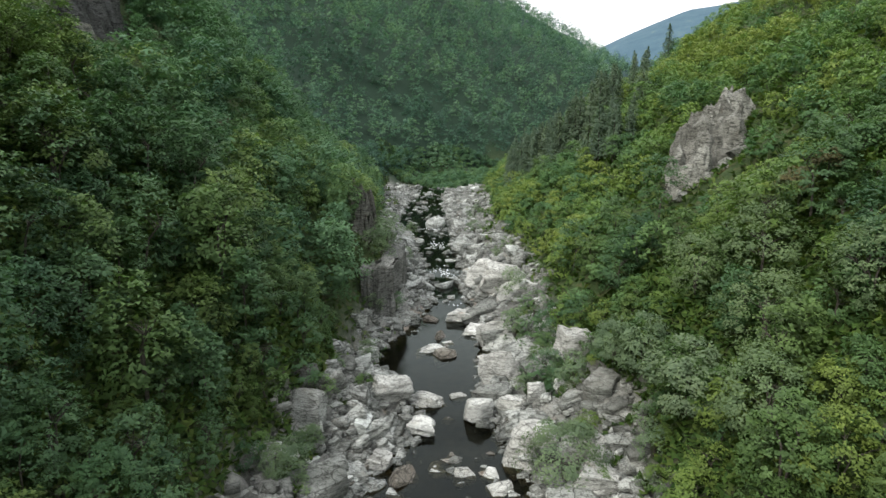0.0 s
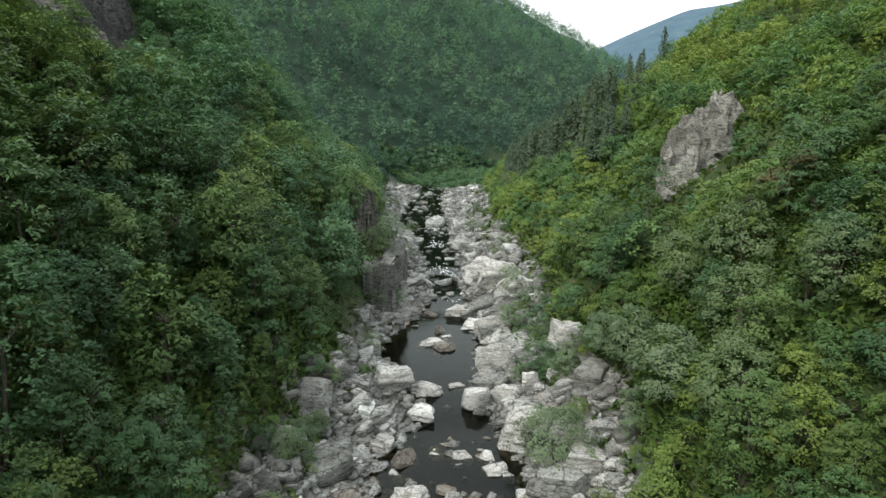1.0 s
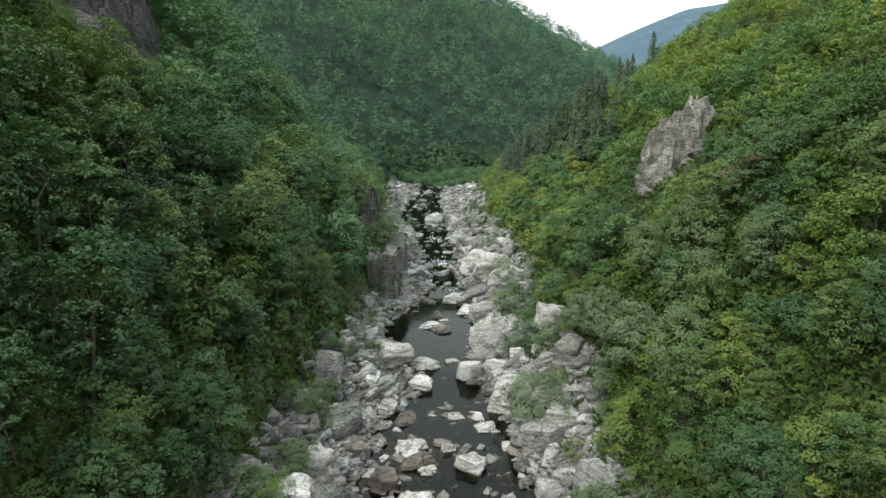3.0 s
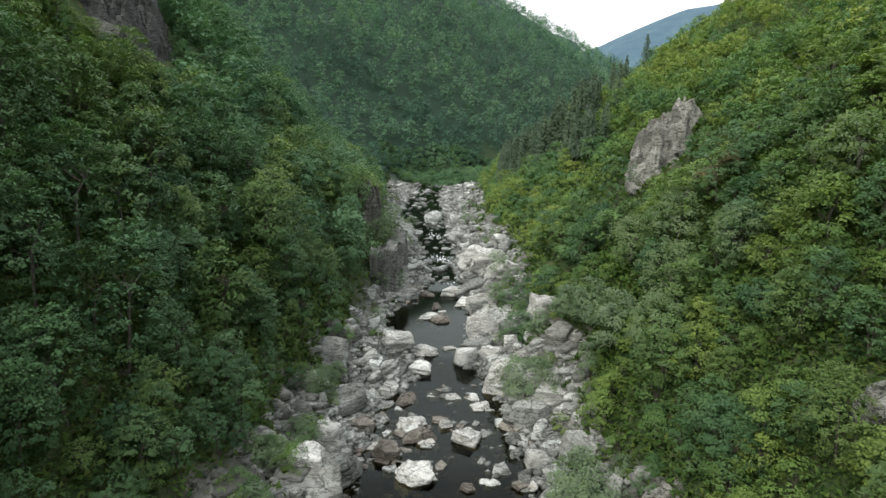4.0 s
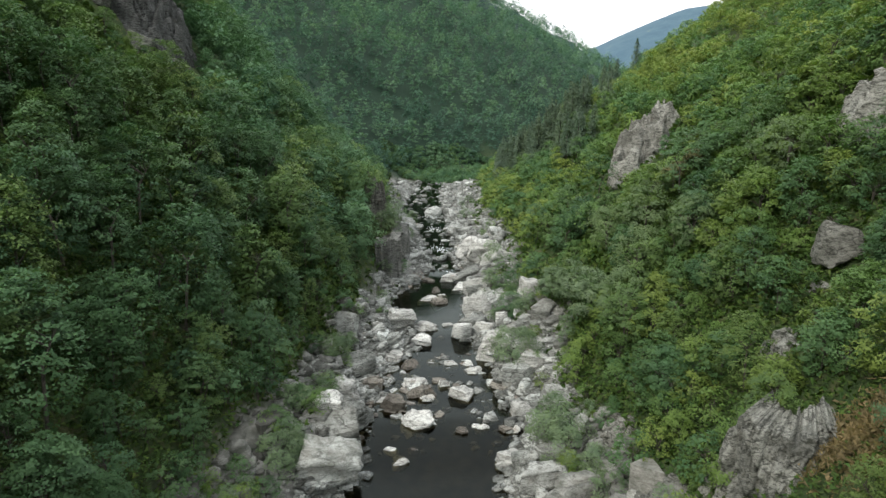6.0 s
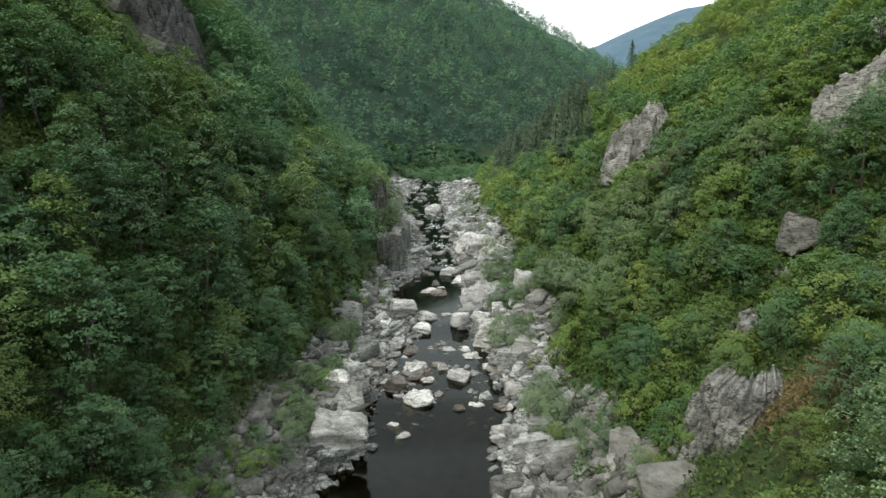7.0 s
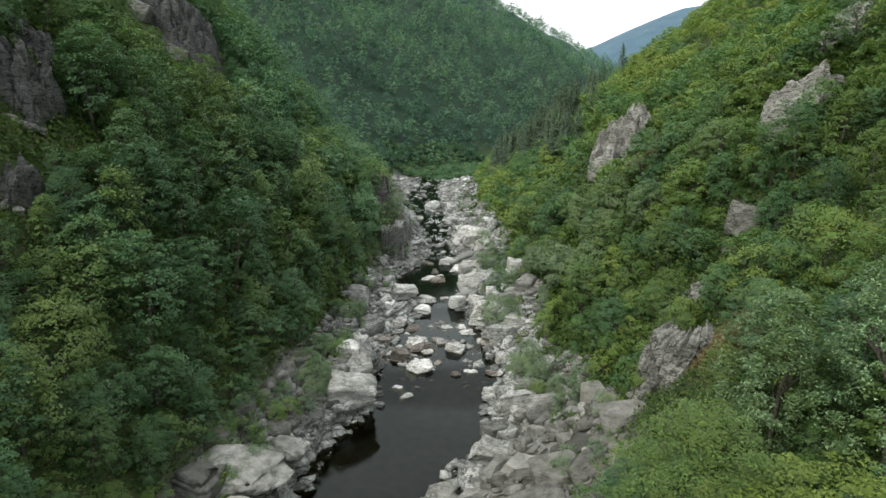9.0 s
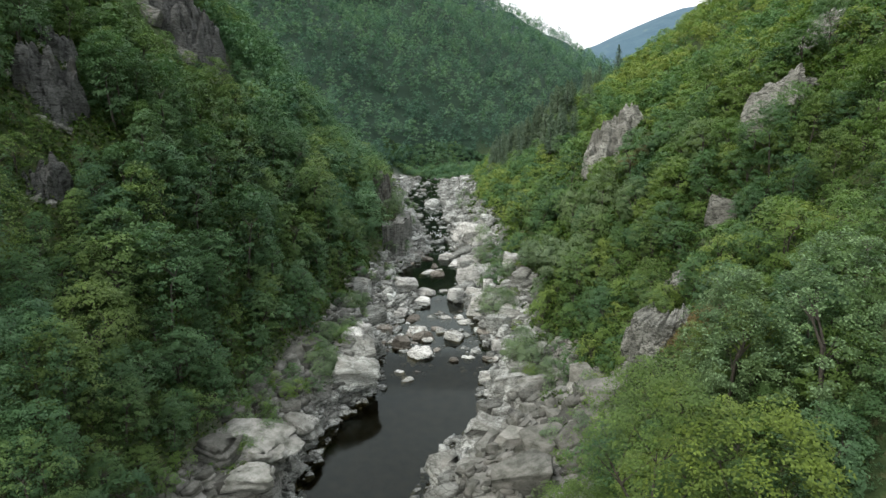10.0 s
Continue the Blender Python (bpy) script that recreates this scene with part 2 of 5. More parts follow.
LIGHT, MID, DARK, WARM = (0.63, 0.66, 0.64), (0.34, 0.362, 0.347), (0.06, 0.06, 0.054), (0.32, 0.26, 0.19)
m_stone = stone_material("pale_limestone", LIGHT, MID, DARK, WARM, True, 0.7, 0.78, True)
m_boulder = stone_material("washed_limestone", (0.69, 0.70, 0.67), (0.50, 0.51, 0.485), (0.12, 0.12, 0.11), WARM, False, 0.85, 0.65)
m_wet = stone_material("river_stained_stone", (0.30, 0.285, 0.25), (0.19, 0.175, 0.15), (0.06, 0.055, 0.046), (0.20, 0.145, 0.09), False, 0.7)
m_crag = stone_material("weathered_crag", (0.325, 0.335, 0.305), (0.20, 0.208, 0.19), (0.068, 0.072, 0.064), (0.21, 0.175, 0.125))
# crag rock again, darkened by the shade that lies on the left slope
m_crag_shaded = stone_material("shaded_crag", (0.142, 0.15, 0.145), (0.078, 0.084, 0.08), (0.022, 0.023, 0.021), (0.10, 0.092, 0.074))
# lower in tone than weathered_crag: shading of the grooves is in the colour
m_furrowed = stone_material("furrowed_cliff", (0.25, 0.255, 0.238), (0.165, 0.17, 0.158), (0.05, 0.052, 0.047), (0.19, 0.16, 0.115))
m_crag_pale = stone_material("pale_crag", (0.365, 0.37, 0.335), (0.225, 0.228, 0.202), (0.06, 0.061, 0.053), (0.25, 0.205, 0.145))


def ground_material():
    m, n, b, _ = make_mat("gorge_ground")
    geo = n.nodes.new("ShaderNodeNewGeometry")
    pos = geo.outputs["Position"]
    at = n.nodes.new("ShaderNodeAttribute")
    at.attribute_name = "bare"
    bed = n.nodes.new("ShaderNodeAttribute")
    bed.attribute_name = "silt_depth"
    # darker than the ledge blocks: shadow and dirt of their gaps in one colour
    rock, fine, strata = rock_colour(n, pos, (0.30, 0.303, 0.28), (0.14, 0.141, 0.13), DARK, WARM, 0.7)
    soil = ramp_node(n, noise_node(n, 1.2, 6, pos), [(0.3, (0.03, 0.05, 0.018)), (0.5, (0.042, 0.068, 0.024)), (0.64, (0.07, 0.076, 0.034)), (0.78, (0.12, 0.11, 0.062))])
    tide = n.nodes.new("ShaderNodeAttribute")
    tide.attribute_name = "tide"
    rock = mix_node(n, tide.outputs["Fac"], above_floods(n, pos, rock), (0.40, 0.31, 0.24))
    col = mix_node(n, at.outputs["Fac"], soil, rock)
    # dark bed mud, which also carries the light lost in deep water
    mud = ramp_node(n, noise_node(n, 0.8, 5, pos), [(0.35, (0.02, 0.022, 0.016)), (0.65, (0.05, 0.045, 0.03))])
    col = mix_node(n, bed.outputs["Fac"], col, mud)
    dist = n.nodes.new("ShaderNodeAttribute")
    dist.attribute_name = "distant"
    # the next mountain's woods, tinted blue in place of distance haze
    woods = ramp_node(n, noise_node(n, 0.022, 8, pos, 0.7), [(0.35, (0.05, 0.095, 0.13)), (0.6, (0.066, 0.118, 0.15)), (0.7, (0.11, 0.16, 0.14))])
    # even dark green under the far forest, keeps gaps between crowns dark
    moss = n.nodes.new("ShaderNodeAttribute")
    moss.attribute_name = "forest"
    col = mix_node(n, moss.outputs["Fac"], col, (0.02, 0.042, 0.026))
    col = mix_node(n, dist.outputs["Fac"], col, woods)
    n.links.new(col, b.inputs["Base Color"])
    b.inputs["Roughness"].default_value = 0.9
    b.inputs["Specular IOR Level"].default_value = 0.2
    k = bump_node(n, b, strata, 0.7, 0.25)
    bump_node(n, b, fine, 0.8, 0.12, k)
    return m


m_ground = ground_material()


def water_material():
    m, n, b, out = make_mat("dark_river_water")
    n.nodes.remove(b)
    geo = n.nodes.new("ShaderNodeNewGeometry")
    gloss = n.nodes.new("ShaderNodeBsdfGlossy")
    gloss.inputs["Roughness"].default_value = 0.06
    gloss.inputs["Color"].default_value = (0.56, 0.63, 0.60, 1)
    clear = n.nodes.new("ShaderNodeBsdfTransparent")
    clear.inputs["Color"].default_value = (0.30, 0.275, 0.18, 1)
    fres = n.nodes.new("ShaderNodeFresnel")
    fres.inputs["IOR"].default_value = 1.33
    mix = n.nodes.new("ShaderNodeMixShader")
    mp = n.nodes.new("ShaderNodeMapping")
    mp.inputs["Scale"].default_value = (1.0, 0.55, 1.0)
    n.links.new(geo.outputs["Position"], mp.inputs[0])
    h = noise_node(n, 2.2, 4, mp.outputs[0])
    k = n.nodes.new("ShaderNodeBump")
    k.inputs["Strength"].default_value, k.inputs["Distance"].default_value = 0.12, 0.06
    n.links.new(h, k.inputs["Height"])
    n.links.new(k.outputs[0], gloss.inputs["Normal"])
    n.links.new(k.outputs[0], fres.inputs["Normal"])
    n.links.new(fres.outputs[0], mix.inputs[0])
    n.links.new(clear.outputs[0], mix.inputs[1])
    n.links.new(gloss.outputs[0], mix.inputs[2])
    n.links.new(mix.outputs[0], out.inputs[0])
    return m


m_water = water_material()


def foam_material():
    m, n, b, _ = make_mat("white_water")
    b.inputs["Base Color"].default_value = (0.72, 0.75, 0.76, 1)
    b.inputs["Roughness"].default_value = 0.5
    return m


m_foam = foam_material()


def leaf_material(name, tints, from_attribute=False, spread=1.0):
    """Foliage: colour goes by tree, then by leaf; leaves let some light through."""
    m, n, b, out = make_mat(name)
    geo = n.nodes.new("ShaderNodeNewGeometry")
    if from_attribute:
        at = n.nodes.new("ShaderNodeAttribute")
        at.attribute_name = "tint"
        src = at.outputs["Fac"]
    else:
        src = n.nodes.new("ShaderNodeObjectInfo").outputs["Random"]
    col = ramp_node(n, src, [(k / (len(tints) - 1), c) for k, c in enumerate(tints)])
    lo, hi = max(1 - 0.36 * spread, 0.55), 1 + 0.55 * spread
    stops = [(0.0, (lo, lo, lo)), (0.6, (1.0, 1.0, 1.0)), (0.93, (1.18, 1.16, 1.08)), (1.0, (hi, hi, hi * 0.95))]
    if spread > 1:
        stops = [(0.0, (lo, lo, lo)), (0.62, (1.0, 1.0, 1.0)), (0.78, (1.6, 1.5, 1.7)), (1.0, (hi * 1.1, hi, hi * 1.3))]
    leaf = ramp_node(n, geo.outputs["Random Per Island"], stops)
    col = mix_node(n, 1.0, col, leaf, "MULTIPLY")
    patch = ramp_node(n, noise_node(n, 0.55, 3, geo.outputs["Position"]), [(0.3, (0.8, 0.84, 0.85)), (0.7, (1.15, 1.12, 1.0))])
    col = mix_node(n, 1.0, col, patch, "MULTIPLY")
    n.links.new(col, b.inputs["Base Color"])
    b.inputs["Roughness"].default_value = 0.6
    b.inputs["Specular IOR Level"].default_value = 0.12 if from_attribute else 0.25
    tr = n.nodes.new("ShaderNodeBsdfTranslucent")
    n.links.new(mix_node(n, 1.0, col, (1.1, 1.25, 0.7), "MULTIPLY"), tr.inputs["Color"])
    mx = n.nodes.new("ShaderNodeMixShader")
    mx.inputs[0].default_value = 0.3
    n.links.new(b.outputs[0], mx.inputs[1])
    n.links.new(tr.outputs[0], mx.inputs[2])
    n.links.new(mx.outputs[0], out.inputs[0])
    return m


DEEP = [(0.062, 0.122, 0.05), (0.078, 0.148, 0.05), (0.10, 0.172, 0.066), (0.115, 0.18, 0.048), (0.145, 0.2, 0.048)]
SUNNY = [(0.07, 0.135, 0.056), (0.10, 0.17, 0.066), (0.122, 0.19, 0.052), (0.145, 0.205, 0.05), (0.185, 0.228, 0.054)]
DEEP_NEAR = [(r * 0.87, g * 0.94, v * 1.23) for r, g, v in DEEP]
# bluer than DEEP_NEAR: haze over the further woods goes into the colour
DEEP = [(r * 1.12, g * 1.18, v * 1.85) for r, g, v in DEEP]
SUNNY = [(r * 0.93, g * 1.02, v * 1.08) for r, g, v in SUNNY]
# far forest greens with the haze of distance put in as blue
HAZE_BLUE = [(0.066, 0.132, 0.115), (0.094, 0.182, 0.145), (0.118, 0.22, 0.172), (0.146, 0.26, 0.188), (0.175, 0.288, 0.195)]
BRIGHT = [(0.085, 0.16, 0.068), (0.118, 0.196, 0.078), (0.145, 0.216, 0.062), (0.175, 0.235, 0.06), (0.215, 0.255, 0.066)]
m_hornbeam = leaf_material("hornbeam_leaves", DEEP_NEAR, False, 0.3)
m_scrub = leaf_material("scrub_leaves", SUNNY, False, 0.3)
m_willow = leaf_material("willow_leaves", [(0.135, 0.20, 0.115), (0.155, 0.22, 0.13), (0.17, 0.235, 0.14)], False, 0.5)
m_silver = leaf_material("silvery_leaves", [(0.105, 0.178, 0.075), (0.12, 0.19, 0.085)], False, 2.4)
m_yellow = leaf_material("yellowish_leaves", [(0.13, 0.187, 0.038), (0.145, 0.198, 0.04)], False, 0.7)
m_soft = leaf_material("soft_green_leaves", [(0.10, 0.162, 0.046), (0.11, 0.17, 0.048)])
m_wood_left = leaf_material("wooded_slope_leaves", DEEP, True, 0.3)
# blue raised for the further scrub too, standing in for haze
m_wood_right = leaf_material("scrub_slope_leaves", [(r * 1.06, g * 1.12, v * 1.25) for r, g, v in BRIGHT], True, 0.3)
m_wood_far = leaf_material("far_forest_leaves", HAZE_BLUE, True, 0.15)
m_pine = leaf_material("pine_needles", [(0.115, 0.17, 0.13), (0.13, 0.185, 0.14), (0.15, 0.205, 0.147)], False, 0.25)
m_grass = leaf_material("undergrowth_leaves", [(0.04, 0.085, 0.026), (0.066, 0.115, 0.03), (0.11, 0.145, 0.042)], True)


def bark_material():
    m, n, b, _ = make_mat("grey_bark")
    geo = n.nodes.new("ShaderNodeNewGeometry")
    col = ramp_node(n, noise_node(n, 6, 5, geo.outputs["Position"]), [(0.3, (0.035, 0.03, 0.024)), (0.7, (0.10, 0.088, 0.072))])
    n.links.new(col, b.inputs["Base Color"])
    b.inputs["Roughness"].default_value = 0.9
    return m


m_bark = bark_material()


# ---- mesh makers ----
def raw_mesh(name, verts, faces, mat=None, smooth=False):
    """A mesh from arrays; all faces have the same number of corners."""
    me = bpy.data.meshes.new(name)
    verts, faces = np.asarray(verts, np.float32), np.asarray(faces, np.int32)
    me.vertices.add(len(verts))
    me.vertices.foreach_set("co", verts.ravel())
    k = faces.shape[1]
    me.loops.add(faces.size)
    me.loops.foreach_set("vertex_index", faces.ravel())
    me.polygons.add(len(faces))
    me.polygons.foreach_set("loop_start", np.arange(0, faces.size, k, dtype=np.int32))
    if smooth:
        me.polygons.foreach_set("use_smooth", np.ones(len(faces), bool))
    me.update(calc_edges=True)
    if mat:
        me.materials.append(mat)
    return me


def add_attribute(me, name, values):
    at = me.attributes.new(name, "FLOAT", "POINT")
    at.data.foreach_set("value", np.asarray(values, np.float32))


def part(name, me, parent, label="", at=None):
    ob = new(name, me)
    ob.parent = parent
    if at is not None:
        ob.matrix_local = at
    return tagged(ob, label)


def unit(v):
    return v / np.maximum(np.linalg.norm(v, axis=-1, keepdims=True), 1e-9)


def leaf_quads(rng, centres, outward, length, width, up=0.75, spread=0.8):
    """Diamond leaf sprays at the centres."""
    k = len(centres)
    nrm = unit(outward * 0.55 + np.array([0, 0, up]) + rng.normal(0, spread * 0.5, (k, 3)))
    tan = unit(np.cross(nrm, rng.normal(0, 1, (k, 3))))
    bit = np.cross(nrm, tan)
    ln = length * rng.uniform(0.7, 1.5, (k, 1)) / 2
    wd = width * rng.uniform(0.8, 1.6, (k, 1)) / 2
    droop = np.array([0, 0, -1.0]) * ln * 0.25
    v = np.stack([centres - tan * ln * 0.8 - bit * wd, centres - tan * ln * 0.5 + bit * wd, centres + tan * ln + droop * 1.5], 1)
    geo = np.cross(v[:, 1] - v[:, 0], v[:, 2] - v[:, 0])
    want = unit(outward + np.array([0, 0, 0.22]) + nrm * 0.22)
    turn = (geo * want).sum(1) < 0
    v[turn] = v[turn][:, [1, 0, 2]]
    return v.reshape(-1, 3), np.arange(k * 3).reshape(-1, 3), np.repeat(want, 3, 0)


def leaf_mesh(name, v, f, nr, mat):
    """Leaves whose shading follows the roundness of the spray they belong to."""
    me = raw_mesh(name, v, f, mat, True)
    me.normals_split_custom_set_from_vertices(nr.astype(np.float32))
    return me


def crown_clumps(rng, clumps, rx, rz, z0, puff):
    """Where the leaf sprays of a crown sit: a dome, widest below its middle, fuller towards the top and the outside."""
    h = rng.uniform(0.02, 1.0, clumps) ** 0.85
    wide = np.sqrt(np.clip(1 - (np.maximum(h - 0.34, 0) / 0.68) ** 2.1, 0.03, 1)) * np.clip(0.55 + h * 1.4, 0, 1)
    th = rng.uniform(0, 2 * np.pi, clumps)
    lump = 1 + 0.2 * np.sin(3 * th + rng.uniform(0, 6)) + 0.14 * np.sin(5 * th + 7 * h)
    rr = rx * wide * lump * rng.uniform(0.5, 1.06, clumps) ** 0.6
    c = np.stack([rr * np.cos(th), rr * np.sin(th), z0 - rz + 2 * rz * h + rng.normal(0, 0.05 * rz, clumps)], 1)
    out = unit(c - np.array([0, 0, z0 - 0.55 * rz]))
    return c, out, puff * rng.uniform(0.55, 1.4, clumps)


def crown_arrays(rng, clumps, per, rx, rz, z0, puff, leaf, flat=0.55, up=0.75, own=0.4):
    """A crown of many small sprays of leaves."""
    c, out, size = crown_clumps(rng, clumps, rx, rz, z0, puff)
    ball = unit(rng.normal(0, 1, (clumps, per, 3)) + out[:, None] * 0.45 + np.array([0, 0, 0.3]))
    ball = ball * rng.uniform(0.3, 1.25, (clumps, per, 1)) ** 0.5
    ball[..., 2] *= flat
    droop = np.zeros_like(ball)
    droop[..., 2] = -0.16 * (ball[..., 0] ** 2 + ball[..., 1] ** 2)
    pts = c[:, None] + (ball + droop) * size[:, None, None]
    nrm = unit(ball * own + out[:, None] * 0.9)
    pts[..., 2] = np.maximum(pts[..., 2], 0.15)
    v, f, nr = leaf_quads(rng, pts.reshape(-1, 3), nrm.reshape(-1, 3), leaf, leaf * 0.62, up)
    return v, f, nr


def tube(p0, p1, r0, r1, sides=6):
    p0, p1 = np.array(p0, float), np.array(p1, float)
    ax = unit(p1 - p0)
    a = unit(np.cross(ax, [0.3, 0.9, 0.2]))
    b = np.cross(ax, a)
    ang = np.arange(sides) * 2 * np.pi / sides
    ring = np.cos(ang)[:, None] * a + np.sin(ang)[:, None] * b
    v = np.vstack([p0 + ring * r0, p1 + ring * r1])
    f = [[i, (i + 1) % sides, sides + (i + 1) % sides, sides + i] for i in range(sides)]
    return v, np.array(f)


def joined(pieces):
    vs, fs, base = [], [], 0
    for v, f in pieces:
        vs.append(v)
        fs.append(f + base)
        base += len(v)
    return np.vstack(vs), np.vstack(fs)


def trunk_mesh(rng, tall, rx, r0, stems=1):
    pieces = []
    for k in range(stems):
        lean = rng.normal(0, 0.08 if stems == 1 else 0.15, 2) * tall
        a = np.array([0, 0, -0.8])
        mid = np.array([lean[0] * 0.3, lean[1] * 0.3, tall * 0.45])
        top = np.array([lean[0], lean[1], tall * 0.64])
        pieces += [tube(a, mid, r0, r0 * 0.7, 5), tube(mid, top, r0 * 0.7, r0 * 0.2, 5)]
        for j in range(5):
            u = rng.uniform(0.3, 0.8)
            p = mid * (1 - u) + top * u if u > 0.4 else a * (0.5 - u) + mid * (0.5 + u)
            th = rng.uniform(0, 6.28)
            q = p + np.array([math.cos(th) * rx * 0.4, math.sin(th) * rx * 0.4, tall * 0.12])
            pieces.append(tube(p, q, r0 * 0.42, r0 * 0.1, 4))
    return joined(pieces)


def tree_kind(name, seed, leafmat, tall, rx, rz, clumps, per, puff, leaf, r0=0.13, stems=1, flat=0.55, up=0.75):
    rng = np.random.default_rng(seed)
    crown = leaf_mesh(name + "_crown", *crown_arrays(rng, clumps, per, rx, rz, tall - rz, puff, leaf, flat, up), leafmat)
    tv, tf = trunk_mesh(rng, tall, rx, r0, stems)
    return crown, raw_mesh(name + "_trunk", tv, tf, m_bark, True)


STEMS = []


def plant(name, crown, trunk, m, label, category, group):
    root = new(name)
    STEMS.append((m.translation.x, m.translation.y))
    root.matrix_world = m
    part("trunk", trunk, root)
    part("crown", crown, root)
    return tagged(root, label, category, group)


def carved_rock(seed, subdiv=3, cuts=9, layers=0.06, rough=0.05, squash=(1, 1, 1)):
    """A block of bedded limestone: a ball cut by planes, with stepped beds and worn edges. It fills about -1..1."""
    rng = np.random.default_rng(seed)
    bm = bmesh.new()
    bmesh.ops.create_icosphere(bm, subdivisions=subdiv, radius=1.25)
    v = np.array([p.co[:] for p in bm.verts])
    planes = unit(rng.normal(0, 1, (cuts, 3)))
    planes = np.vstack([planes, [[0.15, 0.1, 1], [1, 0.2, 0.1], [-1, 0.15, 0.2], [0.1, 1, 0.1], [-0.2, -1, 0.25]]])
    depth = rng.uniform(0.5, 1.0, len(planes))
    for nrm, dep in zip(planes, depth):
        nrm = unit(nrm + rng.normal(0, 0.12, 3))
        over = v @ nrm - dep
        v = v - np.where(over > 0, over, 0)[:, None] * nrm
    bed = unit(np.array([0.25, 0.15, 1]) + rng.normal(0, 0.25, 3))
    t = v @ bed
    wave = np.array([noise.noise(Vector(p * 1.6) + Vector((seed, 0, 0))) for p in v])
    saw = ((t * 4.2 + wave * 0.8 + seed * 0.37) % 1.0)
    radial = unit(v - bed * t[:, None])
    v = v + radial * ((np.where(saw < 0.16, -1.0, 0.3) * layers)[:, None])
    n2 = np.array([noise.fractal(Vector(p * 2.6) + Vector((0, seed, 0)), 1.0, 2.0, 4) for p in v])
    v = v + unit(v) * (n2 * rough)[:, None]
    v = v * np.array(squash)
    faces = [[q.index for q in p.verts] for p in bm.faces]
    bm.free()
    return v, np.array(faces)


def block_mesh(seed, mat, cuts=7, bevel=0.05):
    """An angular broken block, about -1..1: a box cut by planes, with slightly worn edges."""
    rng = np.random.default_rng(seed)
    bm = bmesh.new()
    bmesh.ops.create_cube(bm, size=2.0)
    for _ in range(cuts):
        nrm = rng.normal(0, 1, 3)
        nrm[2] *= 0.55
        nrm = nrm / np.linalg.norm(nrm)
        cut = bmesh.ops.bisect_plane(bm, geom=bm.verts[:] + bm.edges[:] + bm.faces[:], dist=1e-5, plane_co=Vector(nrm * rng.uniform(0.62, 1.1)), plane_no=Vector(nrm), clear_outer=True)
        edges = [e for e in cut["geom_cut"] if isinstance(e, bmesh.types.BMEdge)]
        if edges:
            bmesh.ops.contextual_create(bm, geom=edges)
    bmesh.ops.remove_doubles(bm, verts=bm.verts[:], dist=0.05)
    bmesh.ops.bevel(bm, geom=bm.edges[:], offset=bevel, segments=1, affect="EDGES", clamp_overlap=True)
    for p in bm.verts:
        p.co += Vector(rng.normal(0, 0.02, 3))
    bmesh.ops.recalc_face_normals(bm, faces=bm.faces[:])
    bmesh.ops.triangulate(bm, faces=bm.faces[:])
    me = bpy.data.meshes.new("block")
    bm.to_mesh(me)
    bm.free()
    me.materials.append(mat)
    return me


def bedded_mesh(seed, mat, layers=4):
    """A ledge of bedded stone, about -1..1: uneven plates that lie on one another, each set back or proud of the next."""
    rng = np.random.default_rng(seed)
    sides = 9
    base = np.sort(rng.uniform(0, 2 * np.pi, sides) * 0.25 + np.arange(sides) * 2 * np.pi / sides)
    reach = rng.uniform(0.72, 1.05, sides)
    z, vs, fs = -1.0, [], []
    for k in range(layers):
        thick = rng.uniform(0.3, 0.7) * 2.0 / layers
        shift = rng.normal(0, 0.09, 2)
        size = (1.02 - 0.1 * k) * rng.uniform(0.86, 1.06)
        ring = np.stack([np.cos(base) * reach, np.sin(base) * reach], 1) * size * rng.uniform(0.9, 1.07, (sides, 1)) + shift
        tilt = rng.normal(0, 0.06, 2)
        o = sum(len(v) for v in vs)
        low = np.column_stack([ring * 0.97, z + ring @ tilt])
        mid = np.column_stack([ring, z + thick * 0.72 + ring @ tilt])
        rim = np.column_stack([ring * 0.92, z + thick + ring @ tilt + rng.normal(0, 0.02, sides)])
        cap = np.array([[*shift, z + thick + shift @ tilt + rng.uniform(0.0, 0.08)]])
        vs.append(np.vstack([low, mid, rim, cap]))
        for i in range(sides):
            j = (i + 1) % sides
            for a in (0, sides):
                fs += [[o + a + i, o + a + j, o + a + sides + j], [o + a + i, o + a + sides + j, o + a + sides + i]]
            fs.append([o + 2 * sides + i, o + 2 * sides + j, o + 3 * sides])
        z += thick * rng.uniform(0.86, 0.98)
    v = np.vstack(vs)
    v[:, 2] = (v[:, 2] + 1) / max(z + 1, 0.1) * 2 - 1
    return raw_mesh("ledge", v, fs, mat)


def mesh_arrays(me):
    v = np.empty(len(me.vertices) * 3, np.float32)
    me.vertices.foreach_get("co", v)
    f = np.empty(len(me.polygons) * 3, np.int32)
    me.polygons.foreach_get("vertices", f)
    return v.reshape(-1, 3).astype(float), f.reshape(-1, 3)


# ---- ground: one sheet from the river bed to the skyline ----
def graded(lo, hi, fine, end_lo, end_hi, growth=1.09, most=80.0):
    mid = list(np.arange(lo, hi + 1e-6, fine))
    a, g = [], fine
    p = lo
    while p > end_lo:
        g = min(g * growth, most)
        p -= g
        a.append(p)
    b, g = [], fine
    p = hi
    while p < end_hi:
        g = min(g * growth, most)
        p += g
        b.append(p)
    return np.array(a[::-1] + mid + b)


